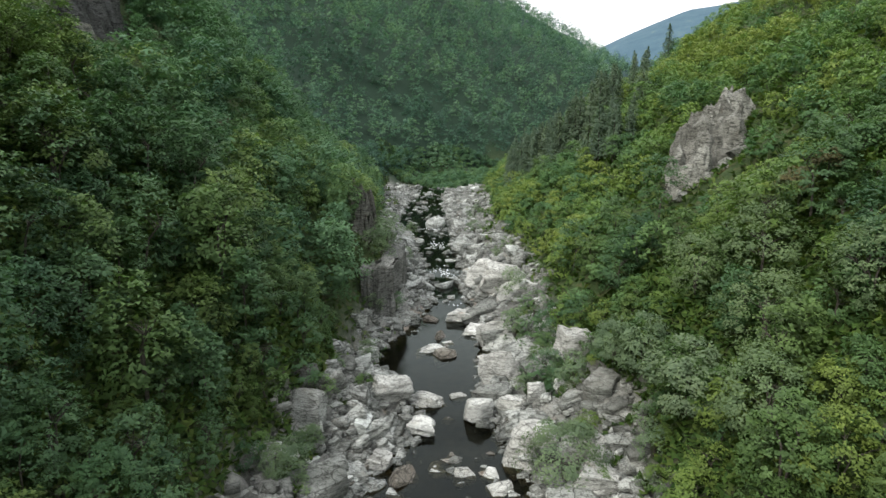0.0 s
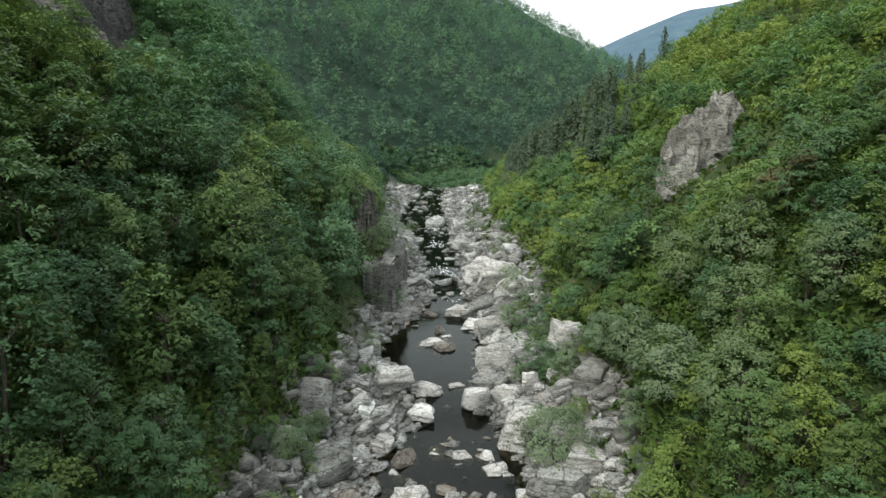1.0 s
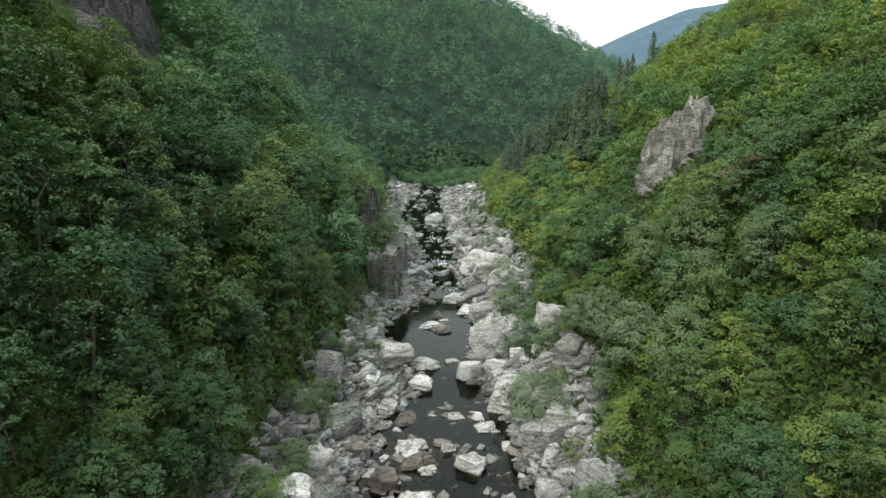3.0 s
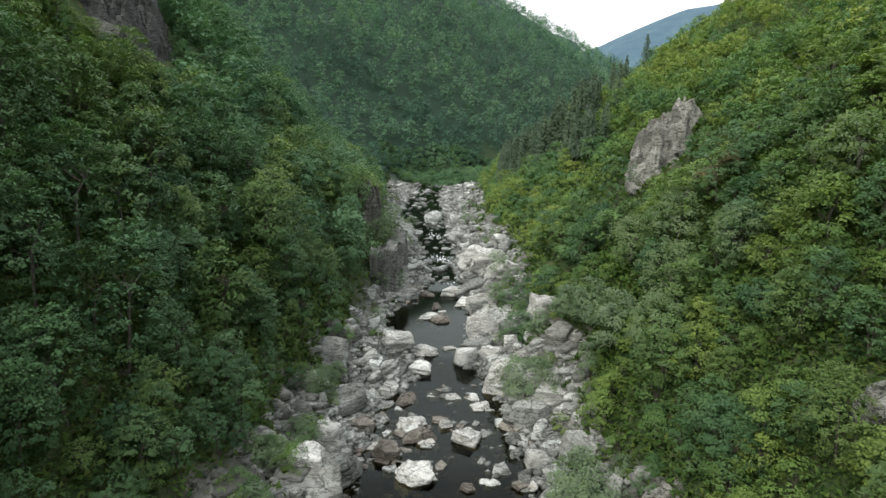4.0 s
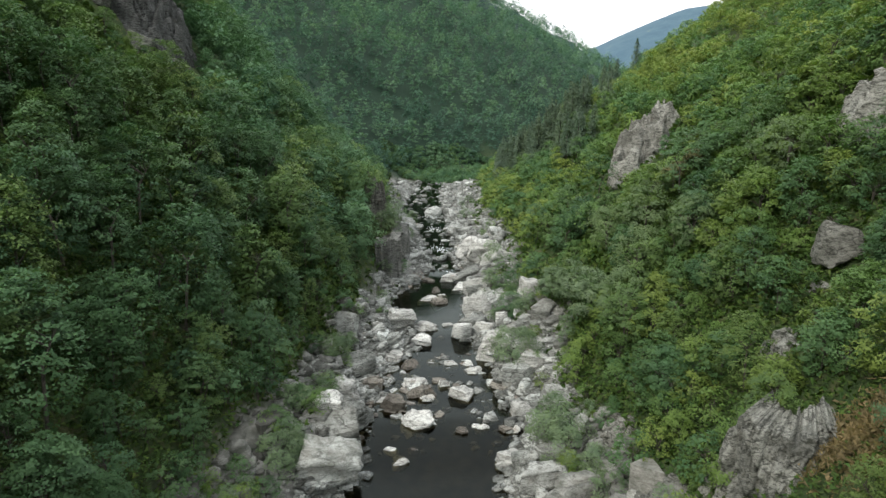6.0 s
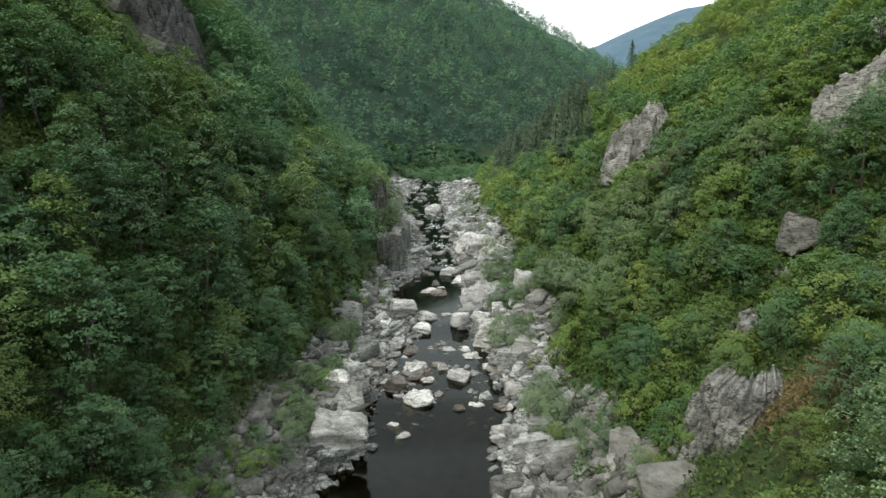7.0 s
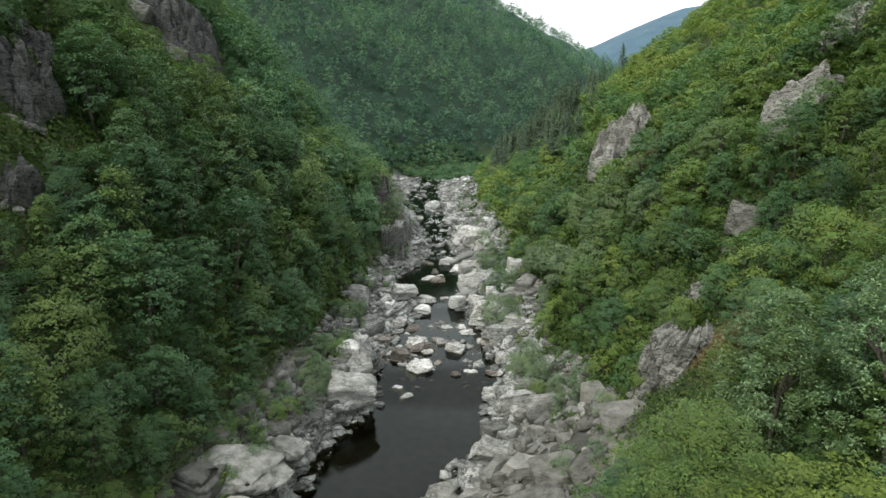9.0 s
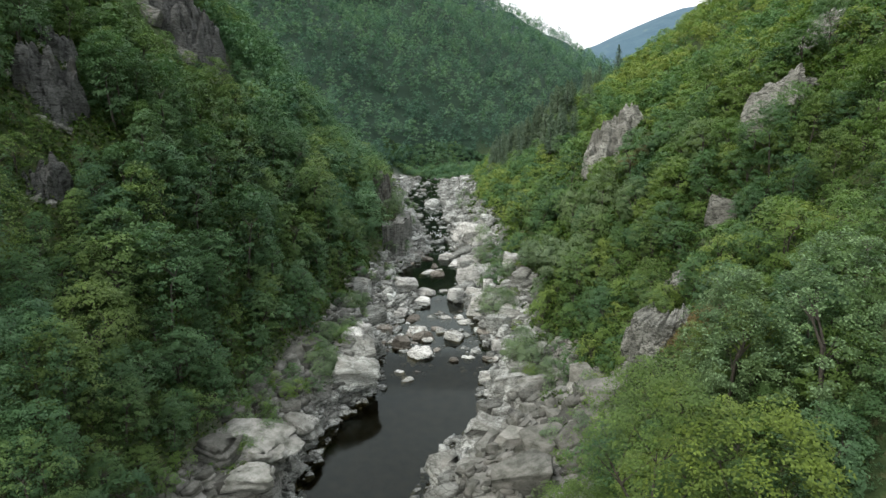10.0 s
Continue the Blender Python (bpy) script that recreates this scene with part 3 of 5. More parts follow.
def distant_hills(x, y, z):
    """The next valley's mountain, far beyond the notch."""
    far = 440 * np.exp(-((x - 1330) / 1150.0) ** 2 - ((y - 2050) / 520.0) ** 2)
    far = far * (1 + 0.25 * fbm(x * 0.004, y * 0.004, 91, 4))
    back = step(700, 1300, np.hypot(x, y))
    return z * (1 - back) + back * (30 + far + 40 * fbm(x * 0.003, y * 0.003, 95, 3))


gx = graded(-23, 21, 0.40, -3600, 3600, 1.12)
gy = graded(-6, 118, 0.40, -900, 4300, 1.12)
GX, GY = np.meshgrid(gx, gy)
gz, g_bare, g_over, g_d, g_s = relief(GX, GY)
gz = distant_hills(GX, GY, gz)
nx, ny = len(gx), len(gy)
idx = np.arange(nx * ny).reshape(ny, nx)
quads = np.stack([idx[:-1, :-1], idx[:-1, 1:], idx[1:, 1:], idx[1:, :-1]], -1).reshape(-1, 4)
ground_mesh = raw_mesh("ground", np.stack([GX, GY, gz], -1).reshape(-1, 3), quads, m_ground)
add_attribute(ground_mesh, "bare", g_bare.ravel())
silt_depth = step(-0.25, -1.0, gz - water_level(g_s)) * (np.abs(g_d) < 30)
add_attribute(ground_mesh, "silt_depth", silt_depth.ravel())
add_attribute(ground_mesh, "tide", (0.75 * np.exp(-((gz - water_level(g_s) - 0.2) / 0.4) ** 2) * step(0.5, 0.62, vnoise(GX * 0.22, GY * 0.22, 171))).ravel())
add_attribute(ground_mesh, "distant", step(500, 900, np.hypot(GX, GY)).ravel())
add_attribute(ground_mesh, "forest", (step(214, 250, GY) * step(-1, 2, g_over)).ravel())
ground = tagged(new("ground", ground_mesh), "pale limestone river banks rising into steep wooded slopes", "ground", kind="structure")

# ---- river ----
ry = np.arange(-150, 312, 1.5)
rx_ = np.linspace(0, 1, 9)
lo, hi = np.interp(ry, K_Y, K_L) - 3.2, np.interp(ry, K_Y, K_R) + 3.2
RX = lo[:, None] + (hi - lo)[:, None] * rx_[None]
RY = np.repeat(ry[:, None], 9, 1)
RZ = water_level(RY)
ri = np.arange(RX.size).reshape(RX.shape)
rq = np.stack([ri[:-1, :-1], ri[:-1, 1:], ri[1:, 1:], ri[1:, :-1]], -1).reshape(-1, 4)
river = new("river", raw_mesh("river", np.stack([RX, RY, RZ], -1).reshape(-1, 3), rq, m_water, True))
tagged(river, "still dark brown river water in pools between boulders", "river", kind="structure")

# ---- outcrops ----
# x, y, half width, half depth, height over the slope, turn, lift
OUTCROPS = [
    (41.5, 96.5, 5.4, 7.5, 9.5, 15, -2, "tall weathered grey crag standing out of the scrub slope"),
    (46.6, 103, 4.2, 5.5, 8.0, 50, -1, "upper step of the grey crag with rusty stains"),
    (37.0, 91.0, 3.0, 3.8, 7.0, 40, -1, "foot of the grey crag among bushes"),
    (46, 34, 4.2, 4.0, 6.0, 20, -1.2, "pale crag high on the scrub slope"),
    (59.0, 45, 4.0, 5.4, 6.6, 40, -1, "long jagged crag rib near the ridge"),
    (34.2, 21.2, 1.9, 1.9, 2.5, 35, 1.5, "single rounded block of grey rock on the slope"),
    (17.2, 11, 1.7, 1.8, 2.6, 20, -0.5, "pale rock tooth below the cliff"),
    (17.5, 23, 1.8, 1.6, 2.0, 60, -0.5, "pale rock step above the bank bushes"),
    (28.3, 17, 1.2, 1.5, 1.6, -20, -0.4, "weathered rock face half hidden by scrub"),
    (-56.5, 89.5, 10.5, 9.0, 11.0, 12, -1, "bare grey crag above the wooded slope"),
    (-44.4, 23.0, 3.0, 4.4, 6.4, 25, -1, "grey rock face among the trees, shade put into its colour"),
    (-48.5, 32.5, 2.2, 2.6, 3.8, -20, -1, "ledge of rock beside the rock face, coloured as shaded"),
    (-39.2, 12.5, 1.8, 2.8, 4.4, 10, -1, "lower rock face with dark streaks, coloured as shaded"),
    (20.3, 61, 1.7, 1.5, 1.8, 30, -1, "pinkish rock step among bushes"),
    (-13.4, 98, 2.2, 4.6, 10.0, 0, -1, "tall narrow rock face behind the furrowed cliff"),
    (-43.5, 146, 2.2, 4.5, 5.0, 0, -1, "thin rock rib on the wooded spur"),
]
crag_blocks = [block_mesh(700 + k, m_crag, 8, 0.06) for k in range(10)]


def crag_patch(k, ox, oy, hw, hd, ht, base):
    """A rock mass grown out of the slope: a ledge on top, broken steep faces on its lower sides."""
    n = 84 if hw > 6 else 60
    u, v = np.meshgrid(np.linspace(-1.15, 1.15, n), np.linspace(-1.15, 1.15, n))
    u = u + 0.05 * (vnoise(u * 6, v * 6, 500 + k) - 0.5)
    x, y = ox + u * hw, oy + v * hd
    z = relief(x, y, False)[0]
    r = (np.abs(u) ** 2.6 + np.abs(v) ** 2.6) ** (1 / 2.6) + 0.55 * fbm(u * 1.7, v * 1.7, 510 + k, 4)
    up = u * math.copysign(1, ox)
    b1, g1 = blocks(x * 0.55 + 0.2 * y, y * 0.5, 520 + k)
    b2, g2 = blocks(x * 1.3, y * 1.1 + 0.4 * x, 530 + k)
    body = (1 - step(0.72, 1.0, r)) * (0.85 - (0.05 if oy > 80 else 0.40) * up + 0.75 * b1 + 0.4 * b2)
    body = np.minimum(body, 1.35)
    for _ in range(3 if ox > 30 else 0):
        body[1:-1, 1:-1] = (body[1:-1, 1:-1] * 2 + body[:-2, 1:-1] + body[2:, 1:-1] + body[1:-1, :-2] + body[1:-1, 2:]) / 6
    z = z + ht * 0.6 * body - 1.1 * np.exp(-g1 * 10) - 0.5 * np.exp(-g2 * 9) - 1.2 * step(0.9, 1.15, r)
    p = np.stack([x, y, z], -1).reshape(-1, 3)
    q = np.array([noise.noise_vector(Vector(a * 0.45)) for a in p]) * 0.6 + np.array([noise.noise_vector(Vector(a * 1.3)) for a in p]) * 0.32
    p = p + q * min(1.0, hw / 2.2) - np.array([ox, oy, base])
    idn = np.arange(n * n).reshape(n, n)
    f = np.stack([idn[:-1, :-1], idn[:-1, 1:], idn[1:, 1:], idn[1:, :-1]], -1).reshape(-1, 4)
    # left of the river the copy with painted-in shade is used
    return raw_mesh("crag", p, f, m_crag_shaded if ox < -20 else m_crag_pale if oy > 20 else m_crag)


rng = np.random.default_rng(3)
for k, (ox, oy, hw, hd, ht, turn, lift, text) in enumerate(OUTCROPS):
    base = height(ox, oy) + lift
    root = new("rock_outcrop")
    root.matrix_world = pose(ox, oy, base)
    if "rounded" in text:
        v, f = carved_rock(907, 4, 9, 0.05, 0.06)
        core = raw_mesh("crag", v * np.array([hw, hd, ht]), f, m_crag_pale)
    else:
        core = crag_patch(k, ox, oy, hw, hd, ht, base)
    part("core_rock", core, root)
    for q in range(5 if hw > 2 else 2):
        th = rng.uniform(3.4, 6.0)
        dx, dy = hw * 1.05 * math.cos(th), hd * 1.05 * math.sin(th)
        r = rng.uniform(0.10, 0.22) * min(hw, hd) + 0.2
        ob = part("rock_block", crag_blocks[int(rng.integers(10))], root)
        ob.matrix_local = pose(dx, dy, height(ox + dx, oy + dy) - base + r * 0.25, rng.uniform(-25, 25), rng.uniform(-25, 25), rng.uniform(0, 360)) @ Matrix.Diagonal((r * 1.3, r, r * 0.8, 1))
    tagged(root, text, "rock", "outcrops")

# ---- the furrowed cliff beside the stream ----
def furrowed_cliff():
    """An upright wall round a corner of the bank, grooved from top to bottom, with a rough top."""
    around, up = 120, 34
    turn_at = 0.36
    a = np.linspace(0, 1, around)
    fx = np.where(a < turn_at, -12.8 + 5.2 * a / turn_at, -7.6 + 0.9 * np.sin((a - turn_at) * 3))
    fy = np.where(a < turn_at, 88.6 - 0.5 * np.sin(a / turn_at * 3.1), 88.6 + 16 * (a - turn_at) / (1 - turn_at))
    nx_, ny_ = np.where(a < turn_at, -0.25, 1.0), np.where(a < turn_at, -1.0, -0.1)
    rows = []
    for k in range(up):
        v = k / (up - 1)
        groove = 1.5 * fbm(a * 26, a * 0 + v * 0.7, 601, 4) + 0.8 * fbm(a * 60, a * 0 + v * 2.0, 605, 3) - 0.35 * v
        rim = 1.4 * fbm(a * 9, a * 0, 611, 3)
        z = 1.4 + v * (11.0 + rim)
        inward = 2.6 * step(0.9, 1.0, v) + 0.5 * (vnoise(a * 14, a * 0 + v * 5, 615) - 0.5)
        rows.append(np.stack([fx + nx_ * (groove - inward), fy + ny_ * (groove - inward), z + 0.0 * a], 1))
    p = np.vstack(rows)
    idn = np.arange(around * up).reshape(up, around)
    f = np.stack([idn[:-1, :-1], idn[:-1, 1:], idn[1:, 1:], idn[1:, :-1]], -1).reshape(-1, 4)
    return raw_mesh("cliff", p, f, m_furrowed)


tagged(new("rock_cliff", furrowed_cliff()), "upright grey cliff with vertical furrows beside the stream", "cliff", "outcrops")

def bench_cliff():
    """A jointed cliff round the end of a bench on the scrub slope, with a broken top that runs back into the slope."""
    edge_x, edge_y = [18.6, 18.5, 19.0, 20.8, 23.4, 26.0], [9.0, 6.0, 3.4, 2.2, 1.6, 2.0]
    along, up, back = 130, 34, 8
    a = np.linspace(0, 1, along)
    ex, ey = np.interp(a * 5, range(6), edge_x), np.interp(a * 5, range(6), edge_y)
    ix, iy = np.interp(a, [0, 0.45, 1], [0.95, 0.7, 0.1]), np.interp(a, [0, 0.45, 1], [0.2, 0.7, 0.98])
    foot = relief(ex - ix, ey - iy, False)[0] - 1.2
    top = 15.7 + 1.4 * a + 2.2 * fbm(a * 8, a * 0, 651, 4) - 4.0 * step(0.2, 0.0, a) - 2.0 * step(0.8, 1.0, a)
    rows = []
    for k in range(up + back):
        v = min(k / (up - 1), 1.0)
        far_in = max(0, k - up + 1) * 0.38
        b1, g1 = blocks(a * 15 + 0.6 * v, a * 0 + v * 2.6 + 2.0 * a, 653)
        b2, g2 = blocks(a * 38, a * 0 + v * 8 + 5 * a, 655)
        face = 1.3 * b1 + 0.5 * b2 - 0.4 * np.exp(-g1 * 9) - 0.16 * np.exp(-g2 * 9)
        lean = 1.5 * v + far_in - face * (1.0 if far_in == 0 else 0.35)
        z = foot + (top - foot) * v + 0.22 * far_in + (0.7 * b1 + 0.35 * b2) * (v > 0.85)
        rows.append(np.stack([ex + ix * lean, ey + iy * lean, z], 1))
    idn = np.arange(along * (up + back)).reshape(up + back, along)
    f = np.stack([idn[:-1, :-1], idn[:-1, 1:], idn[1:, 1:], idn[1:, :-1]], -1).reshape(-1, 4)
    return raw_mesh("cliff", np.vstack(rows), f, m_crag)


tagged(new("rock_cliff", bench_cliff()), "steep jointed grey cliff face with dry grass above", "cliff", "outcrops")

# ---- boulders ----
rock_meshes = [raw_mesh("boulder", *carved_rock(100 + k, 3, 8, 0.05, 0.07), m_boulder) for k in range(14)]
big_meshes = [raw_mesh("boulder", *carved_rock(130 + k, 4, 10, 0.045, 0.16), m_boulder) for k in range(6)]
# x, y, width, height
BOULDERS = [
    (-6.4, 61.4, 5.1, 3.2), (-2.0, 62.4, 4.2, 2.3), (-2.8, 57.1, 4.3, 2.4), (3.6, 59.1, 3.4, 4.9), (7.4, 59.8, 3.9, 2.3), (7.1, 67.1, 4.5, 5.4),
    (15.4, 68.6, 5.3, 6.4), (10.0, 60.0, 2.3, 3.5), (-1.9, 78.7, 3.9, 1.6), (0.5, 81.5, 2.1, 1.0), (3.0, 91.5, 5.9, 2.7), (7.6, 80.3, 4.8, 4.5),
    (4.9, 85.7, 5.2, 1.9), (8.8, 51.3, 5.3, 4.4), (-0.7, 49.7, 1.8, 0.9), (1.8, 49.1, 2.0, 1.2), (4.3, 49.1, 2.0, 1.2), (4.9, 46.9, 2.7, 1.5),
    (-5.7, 50.7, 2.6, 2.3), (1.6, 64.2, 1.9, 1.5), (5.7, 76.0, 2.3, 0.6),
]
BOULDERS += [
    (-2.1, 33.0, 4.8, 2.4), (3.2, 39.3, 3.5, 2.2), (0.9, 42.4, 1.7, 2.1), (-3.2, 42.6, 3.5, 1.7), (-1.3, 39.1, 2.7, 1.1), (-4.5, 28.3, 1.8, 1.1),
    (-3.5, 26.5, 1.9, 1.2), (7.9, 26.2, 3.6, 1.9), (9.8, 34.7, 2.5, 2.6), (9.5, 42.8, 2.9, 2.1), (-4.5, 36.7, 2.4, 1.1), (-6.3, 38.3, 2.4, 1.4),
    (8.3, 31.8, 2.1, 1.5), (4.8, 32.4, 1.5, 0.9), (1.7, 49.3, 1.5, 0.8), (-0.6, 50.8, 1.6, 0.8), (-6.3, 50.6, 2.3, 2.2), (7.9, 26.5, 3.6, 1.6),
    (15.2, 19.0, 3.0, 1.7), (-3.5, 27.1, 1.6, 0.8), (5.2, 32.3, 1.7, 1.0),
]
grey_meshes = [raw_mesh("boulder", *carved_rock(130 + k, 4, 10, 0.045, 0.16), m_stone) for k in range(6)]
stone_blocks = [block_mesh(740 + k, m_stone, 7, 0.05) for k in range(14)]
BOULDERS += [
    (-10.6, 21.4, 6.6, 4.6), (-17.5, 3.0, 8.5, 3.2), (-16.0, -3.0, 6.0, 2.6), (-14.5, 9.5, 6.0, 3.0), (10.0, 19.5, 6.0, 3.6), (13.0, 16.0, 4.5, 3.0), (6.0, 9.5, 5.5, 2.6), (9.5, 5.0, 5.0, 2.6),
    (-11.5, 29.5, 4.5, 4.2), (-11.0, 36.5, 4.0, 4.2), (12.5, 44.0, 5.5, 3.4), (13.5, 49.0, 5.0, 3.4), (9.0, 98.0, 7.0, 5.5), (8.5, 107.0, 7.5, 5.5), (11.5, 92.0, 5.5, 5.0), 
]
wet_blocks = [block_mesh(760 + k, m_wet, 7, 0.05) for k in range(10)]
rng = np.random.default_rng(5)


def boulder(x, y, wide, high, k, text, turn, sink=0.25, meshes=rock_meshes):
    ob = new("boulder", meshes[k % len(meshes)])
    d, s = river_coords(np.array([x]), np.array([y]))
    base = max(height(x, y), float(water_level(s)[0]) - 0.5)
    z = base + high * (0.5 - sink)
    ob.matrix_world = pose(x, y, z, rng.uniform(-9, 9), rng.uniform(-9, 9), turn) @ Matrix.Diagonal((wide / 1.8, wide / 1.8 * rng.uniform(0.6, 0.85), high / 1.5, 1))
    return tagged(ob, text, "boulder", "river boulders")


for k, (bx, by, wide, high) in enumerate(BOULDERS):
    text = "huge pale limestone boulder at the water" if wide > 3.9 else "pale bedded limestone boulder in the river" if wide > 2.2 else "low grey stone standing in shallow water"
    boulder(bx, by, wide * 1.08, high * 0.8, k, text, rng.uniform(-25, 25), 0.25, grey_meshes if by < 24 else big_meshes if wide > 3.4 else rock_meshes)
for k in range(60):
    bx, by = rng.uniform(-8.5, 0.5) if k % 3 else rng.uniform(1, 7), rng.uniform(28, 54)
    wide = 0.5 + rng.gamma(1.6, 0.4)
    boulder(bx, by, wide, wide * rng.uniform(0.35, 0.6), k, "brownish flat stone lying in the shallow riffle", rng.uniform(-40, 40), 0.2, wet_blocks)
for k in range(84):
    bx, by = (rng.normal(-4.6, 1.6), rng.uniform(34, 47)) if k % 3 else (rng.normal(7.4, 0.7), rng.uniform(29, 47))
    wide = 0.4 + rng.gamma(1.5, 0.3)
    boulder(bx, by, wide, wide * rng.uniform(0.4, 0.65), k, "small flat stone heaped with others in the riffle", rng.uniform(-40, 40), 0.15, wet_blocks if k % 2 else stone_blocks)
count = 0
while count < 180:
    bx, by = rng.uniform(-24, 20), rng.uniform(0, 150)
    _, bare, over, d, s = relief(np.array([bx]), np.array([by]), False)
    inwater = np.interp(by, K_Y, K_L) < bx < np.interp(by, K_Y, K_R)
    if inwater and (by < 28 or rng.random() > (0.08 if by < 98 else 0.14)):
        continue
    if not inwater and (bare[0] < 0.4 or (bx > 0 and by > 60 and rng.random() < 0.6)):
        continue
    wide = min(0.7 + rng.gamma(2.0, 0.55), 4.0)
    boulder(bx, by, wide, wide * rng.uniform(0.4, 0.7), int(rng.integers(14)), "pale angular limestone block on the rocky bank" if not inwater else "grey stone breaking the water", rng.uniform(0, 360), 0.2, wet_blocks if inwater and by < 100 else stone_blocks)
    count += 1

# ---- broken ledges and rubble of the banks ----
def scatter_blocks(name, text, rng, x, y, size, flat, dip, sources, mat, sink):
    pieces = []
    z, bare, over, d, s = relief(x, y)
    w = water_level(s)
    for i in range(len(x)):
        v, f = sources[int(rng.integers(len(sources)))]
        a = rng.normal(0.35, 0.5)
        m = (pose(0, 0, 0, rng.normal(dip[0], dip[2]), rng.normal(dip[1], dip[2]), math.degrees(a)) @ Matrix.Diagonal((size[i], size[i] * rng.uniform(0.5, 0.9), size[i] * rng.uniform(*flat), 1))).to_3x3()
        v = v @ np.array(m).T
        pieces.append((v + np.array([x[i], y[i], max(z[i], w[i] - 0.25) + sink * size[i]]), f))
    rv, rf = joined(pieces)
    return tagged(new(name, raw_mesh(name, rv, rf, mat)), text, "stones", kind="stuff")


slabs = [mesh_arrays(bedded_mesh(780 + k, m_stone, 3 + k % 3)) for k in range(14)] + [mesh_arrays(block_mesh(780 + k, m_stone, 6, 0.04)) for k in range(4)]
chips = [mesh_arrays(block_mesh(800 + k, m_stone, 4, 0.0)) for k in range(10)]
rng = np.random.default_rng(8)
px, py = rng.uniform(-24, 20, 16000), rng.uniform(-6, 265, 16000)
_, bare, over, pd, ps = relief(px, py, False)
dry = (px < np.interp(py, K_Y, K_L) - 0.7) | (px > np.interp(py, K_Y, K_R) + 0.7)
sel = np.nonzero((bare > 0.45) & dry & (rng.random(16000) < np.where(py > 60, 0.4, 0.95)))[0][:3200]
near = sel[(py[sel] > -6) & (py[sel] < 42)][:300]
sel = np.setdiff1d(sel, near)
scatter_blocks("bank_ledges", "broken pale limestone ledges and slabs of the river banks", rng, px[sel], py[sel], np.minimum(0.25 + rng.gamma(1.2, 0.44, len(sel)), 3.0) * np.where(py[sel] > 60, 1.15, 1.0) * np.where(py[sel] > 130, 0.7, 1.0), (0.25, 0.55), (10, -12, 9), slabs, m_stone, 0.08)
LEDGES = (px[near], py[near])
px, py = rng.uniform(-24, 18, 420), rng.uniform(104, 262, 420)
_, bare, over, pd, ps = relief(px, py, False)
wet = (px > np.interp(py, K_Y, K_L) - 0.5) & (px < np.interp(py, K_Y, K_R) + 0.5)
sel = np.nonzero((over < -0.5) & (rng.random(420) < np.where(wet, 0.10, 0.4)))[0]
scatter_blocks("upstream_boulders", "pale boulders strewn over the upper river bed", rng, px[sel], py[sel], 0.5 + rng.gamma(1.8, 0.42, len(sel)), (0.3, 0.6), (4, -6, 12), [mesh_arrays(m) for m in stone_blocks], m_stone, 0.15)
px, py = rng.uniform(-24, 20, 46000), np.where(rng.random(46000) < 0.6, rng.uniform(-4, 75, 46000), rng.uniform(75, 265, 46000))
_, bare, over, pd, ps = relief(px, py, False)
edge = np.minimum(np.abs(px - np.interp(py, K_Y, K_L)), np.abs(px - np.interp(py, K_Y, K_R)))
keep = ((bare > 0.5) & (rng.random(46000) < 0.12 + 0.6 * np.exp(-edge / 2.0))) | ((edge < 1.5) & (rng.random(46000) < 0.4)) | ((py > 98) & (np.abs(pd) < 14) & (rng.random(46000) < np.where(edge < 1.0, 0.3, 0.05)))
keep |= (py > 33) & (py < 53) & (pd < 7) & (pd > -8) & (rng.random(46000) < 0.035)
sel = np.nonzero(keep)[0][:9000]
scatter_blocks("rubble", "loose pale stones and rubble along the waterline", rng, px[sel], py[sel], np.minimum(0.12 + rng.gamma(1.5, 0.15, len(sel)), 0.8) * np.where(py[sel] > 100, 1.5, 1), (0.45, 0.8), (0, 0, 14), chips, m_stone, 0.1)

# ---- trees ----
# leaf size, sprays and leaves to a spray: seen close, seen from further off, seen across the gorge
DETAIL = [(0.19, 190, 32, 0.56), (0.25, 150, 26, 0.62), (0.34, 100, 24, 0.74)]
LEFT_SHAPES = [(9.4, 2.9, 4.2), (8.0, 2.7, 3.6), (10.6, 3.2, 4.7), (6.8, 2.5, 3.1), (9.0, 2.3, 4.2)]
RIGHT_SHAPES = [(5.0, 2.2, 2.3), (4.0, 2.0, 1.9), (6.2, 2.4, 2.9), (3.3, 1.9, 1.5)]


def woodland(name, seed, leafmat, shapes, r0, stems, share):
    """Every shape of tree at each detail."""
    return [[tree_kind(name, seed + 10 * lod + k, leafmat, t, r, z, int(c * share), per, puff, leaf, r0, stems + k % 2, 0.5) for k, (t, r, z) in enumerate(shapes)]
            for lod, (leaf, c, per, puff) in enumerate(DETAIL)]


LEFT_KINDS = woodland("hornbeam", 1000, m_hornbeam, LEFT_SHAPES, 0.14, 1, 1.0)
RIGHT_KINDS = woodland("scrub", 1100, m_scrub, RIGHT_SHAPES, 0.08, 2, 0.66)
DARK_RIGHT = [[(c.copy(), t) for c, t in row[:4]] for row in LEFT_KINDS]


def detail_at(x, y):
    return 0 if y < 3 and abs(x) < 44 else 1 if y < 36 else 2


WILLOW = [tree_kind("willow", 60 + k, m_willow, t, r, z, 26, 36, 0.6, 0.22, 0.05, 4, 0.9, 0.5) for k, (t, r, z) in enumerate([(2.6, 1.5, 1.2), (3.2, 1.9, 1.5)])]
WILLOW_FINE = [tree_kind("fine_willow", 65 + k, m_willow, t, r, z, 44, 110, 0.55, 0.13, 0.05, 4, 0.9, 0.5) for k, (t, r, z) in enumerate([(2.6, 1.5, 1.2), (3.2, 1.9, 1.5)])]
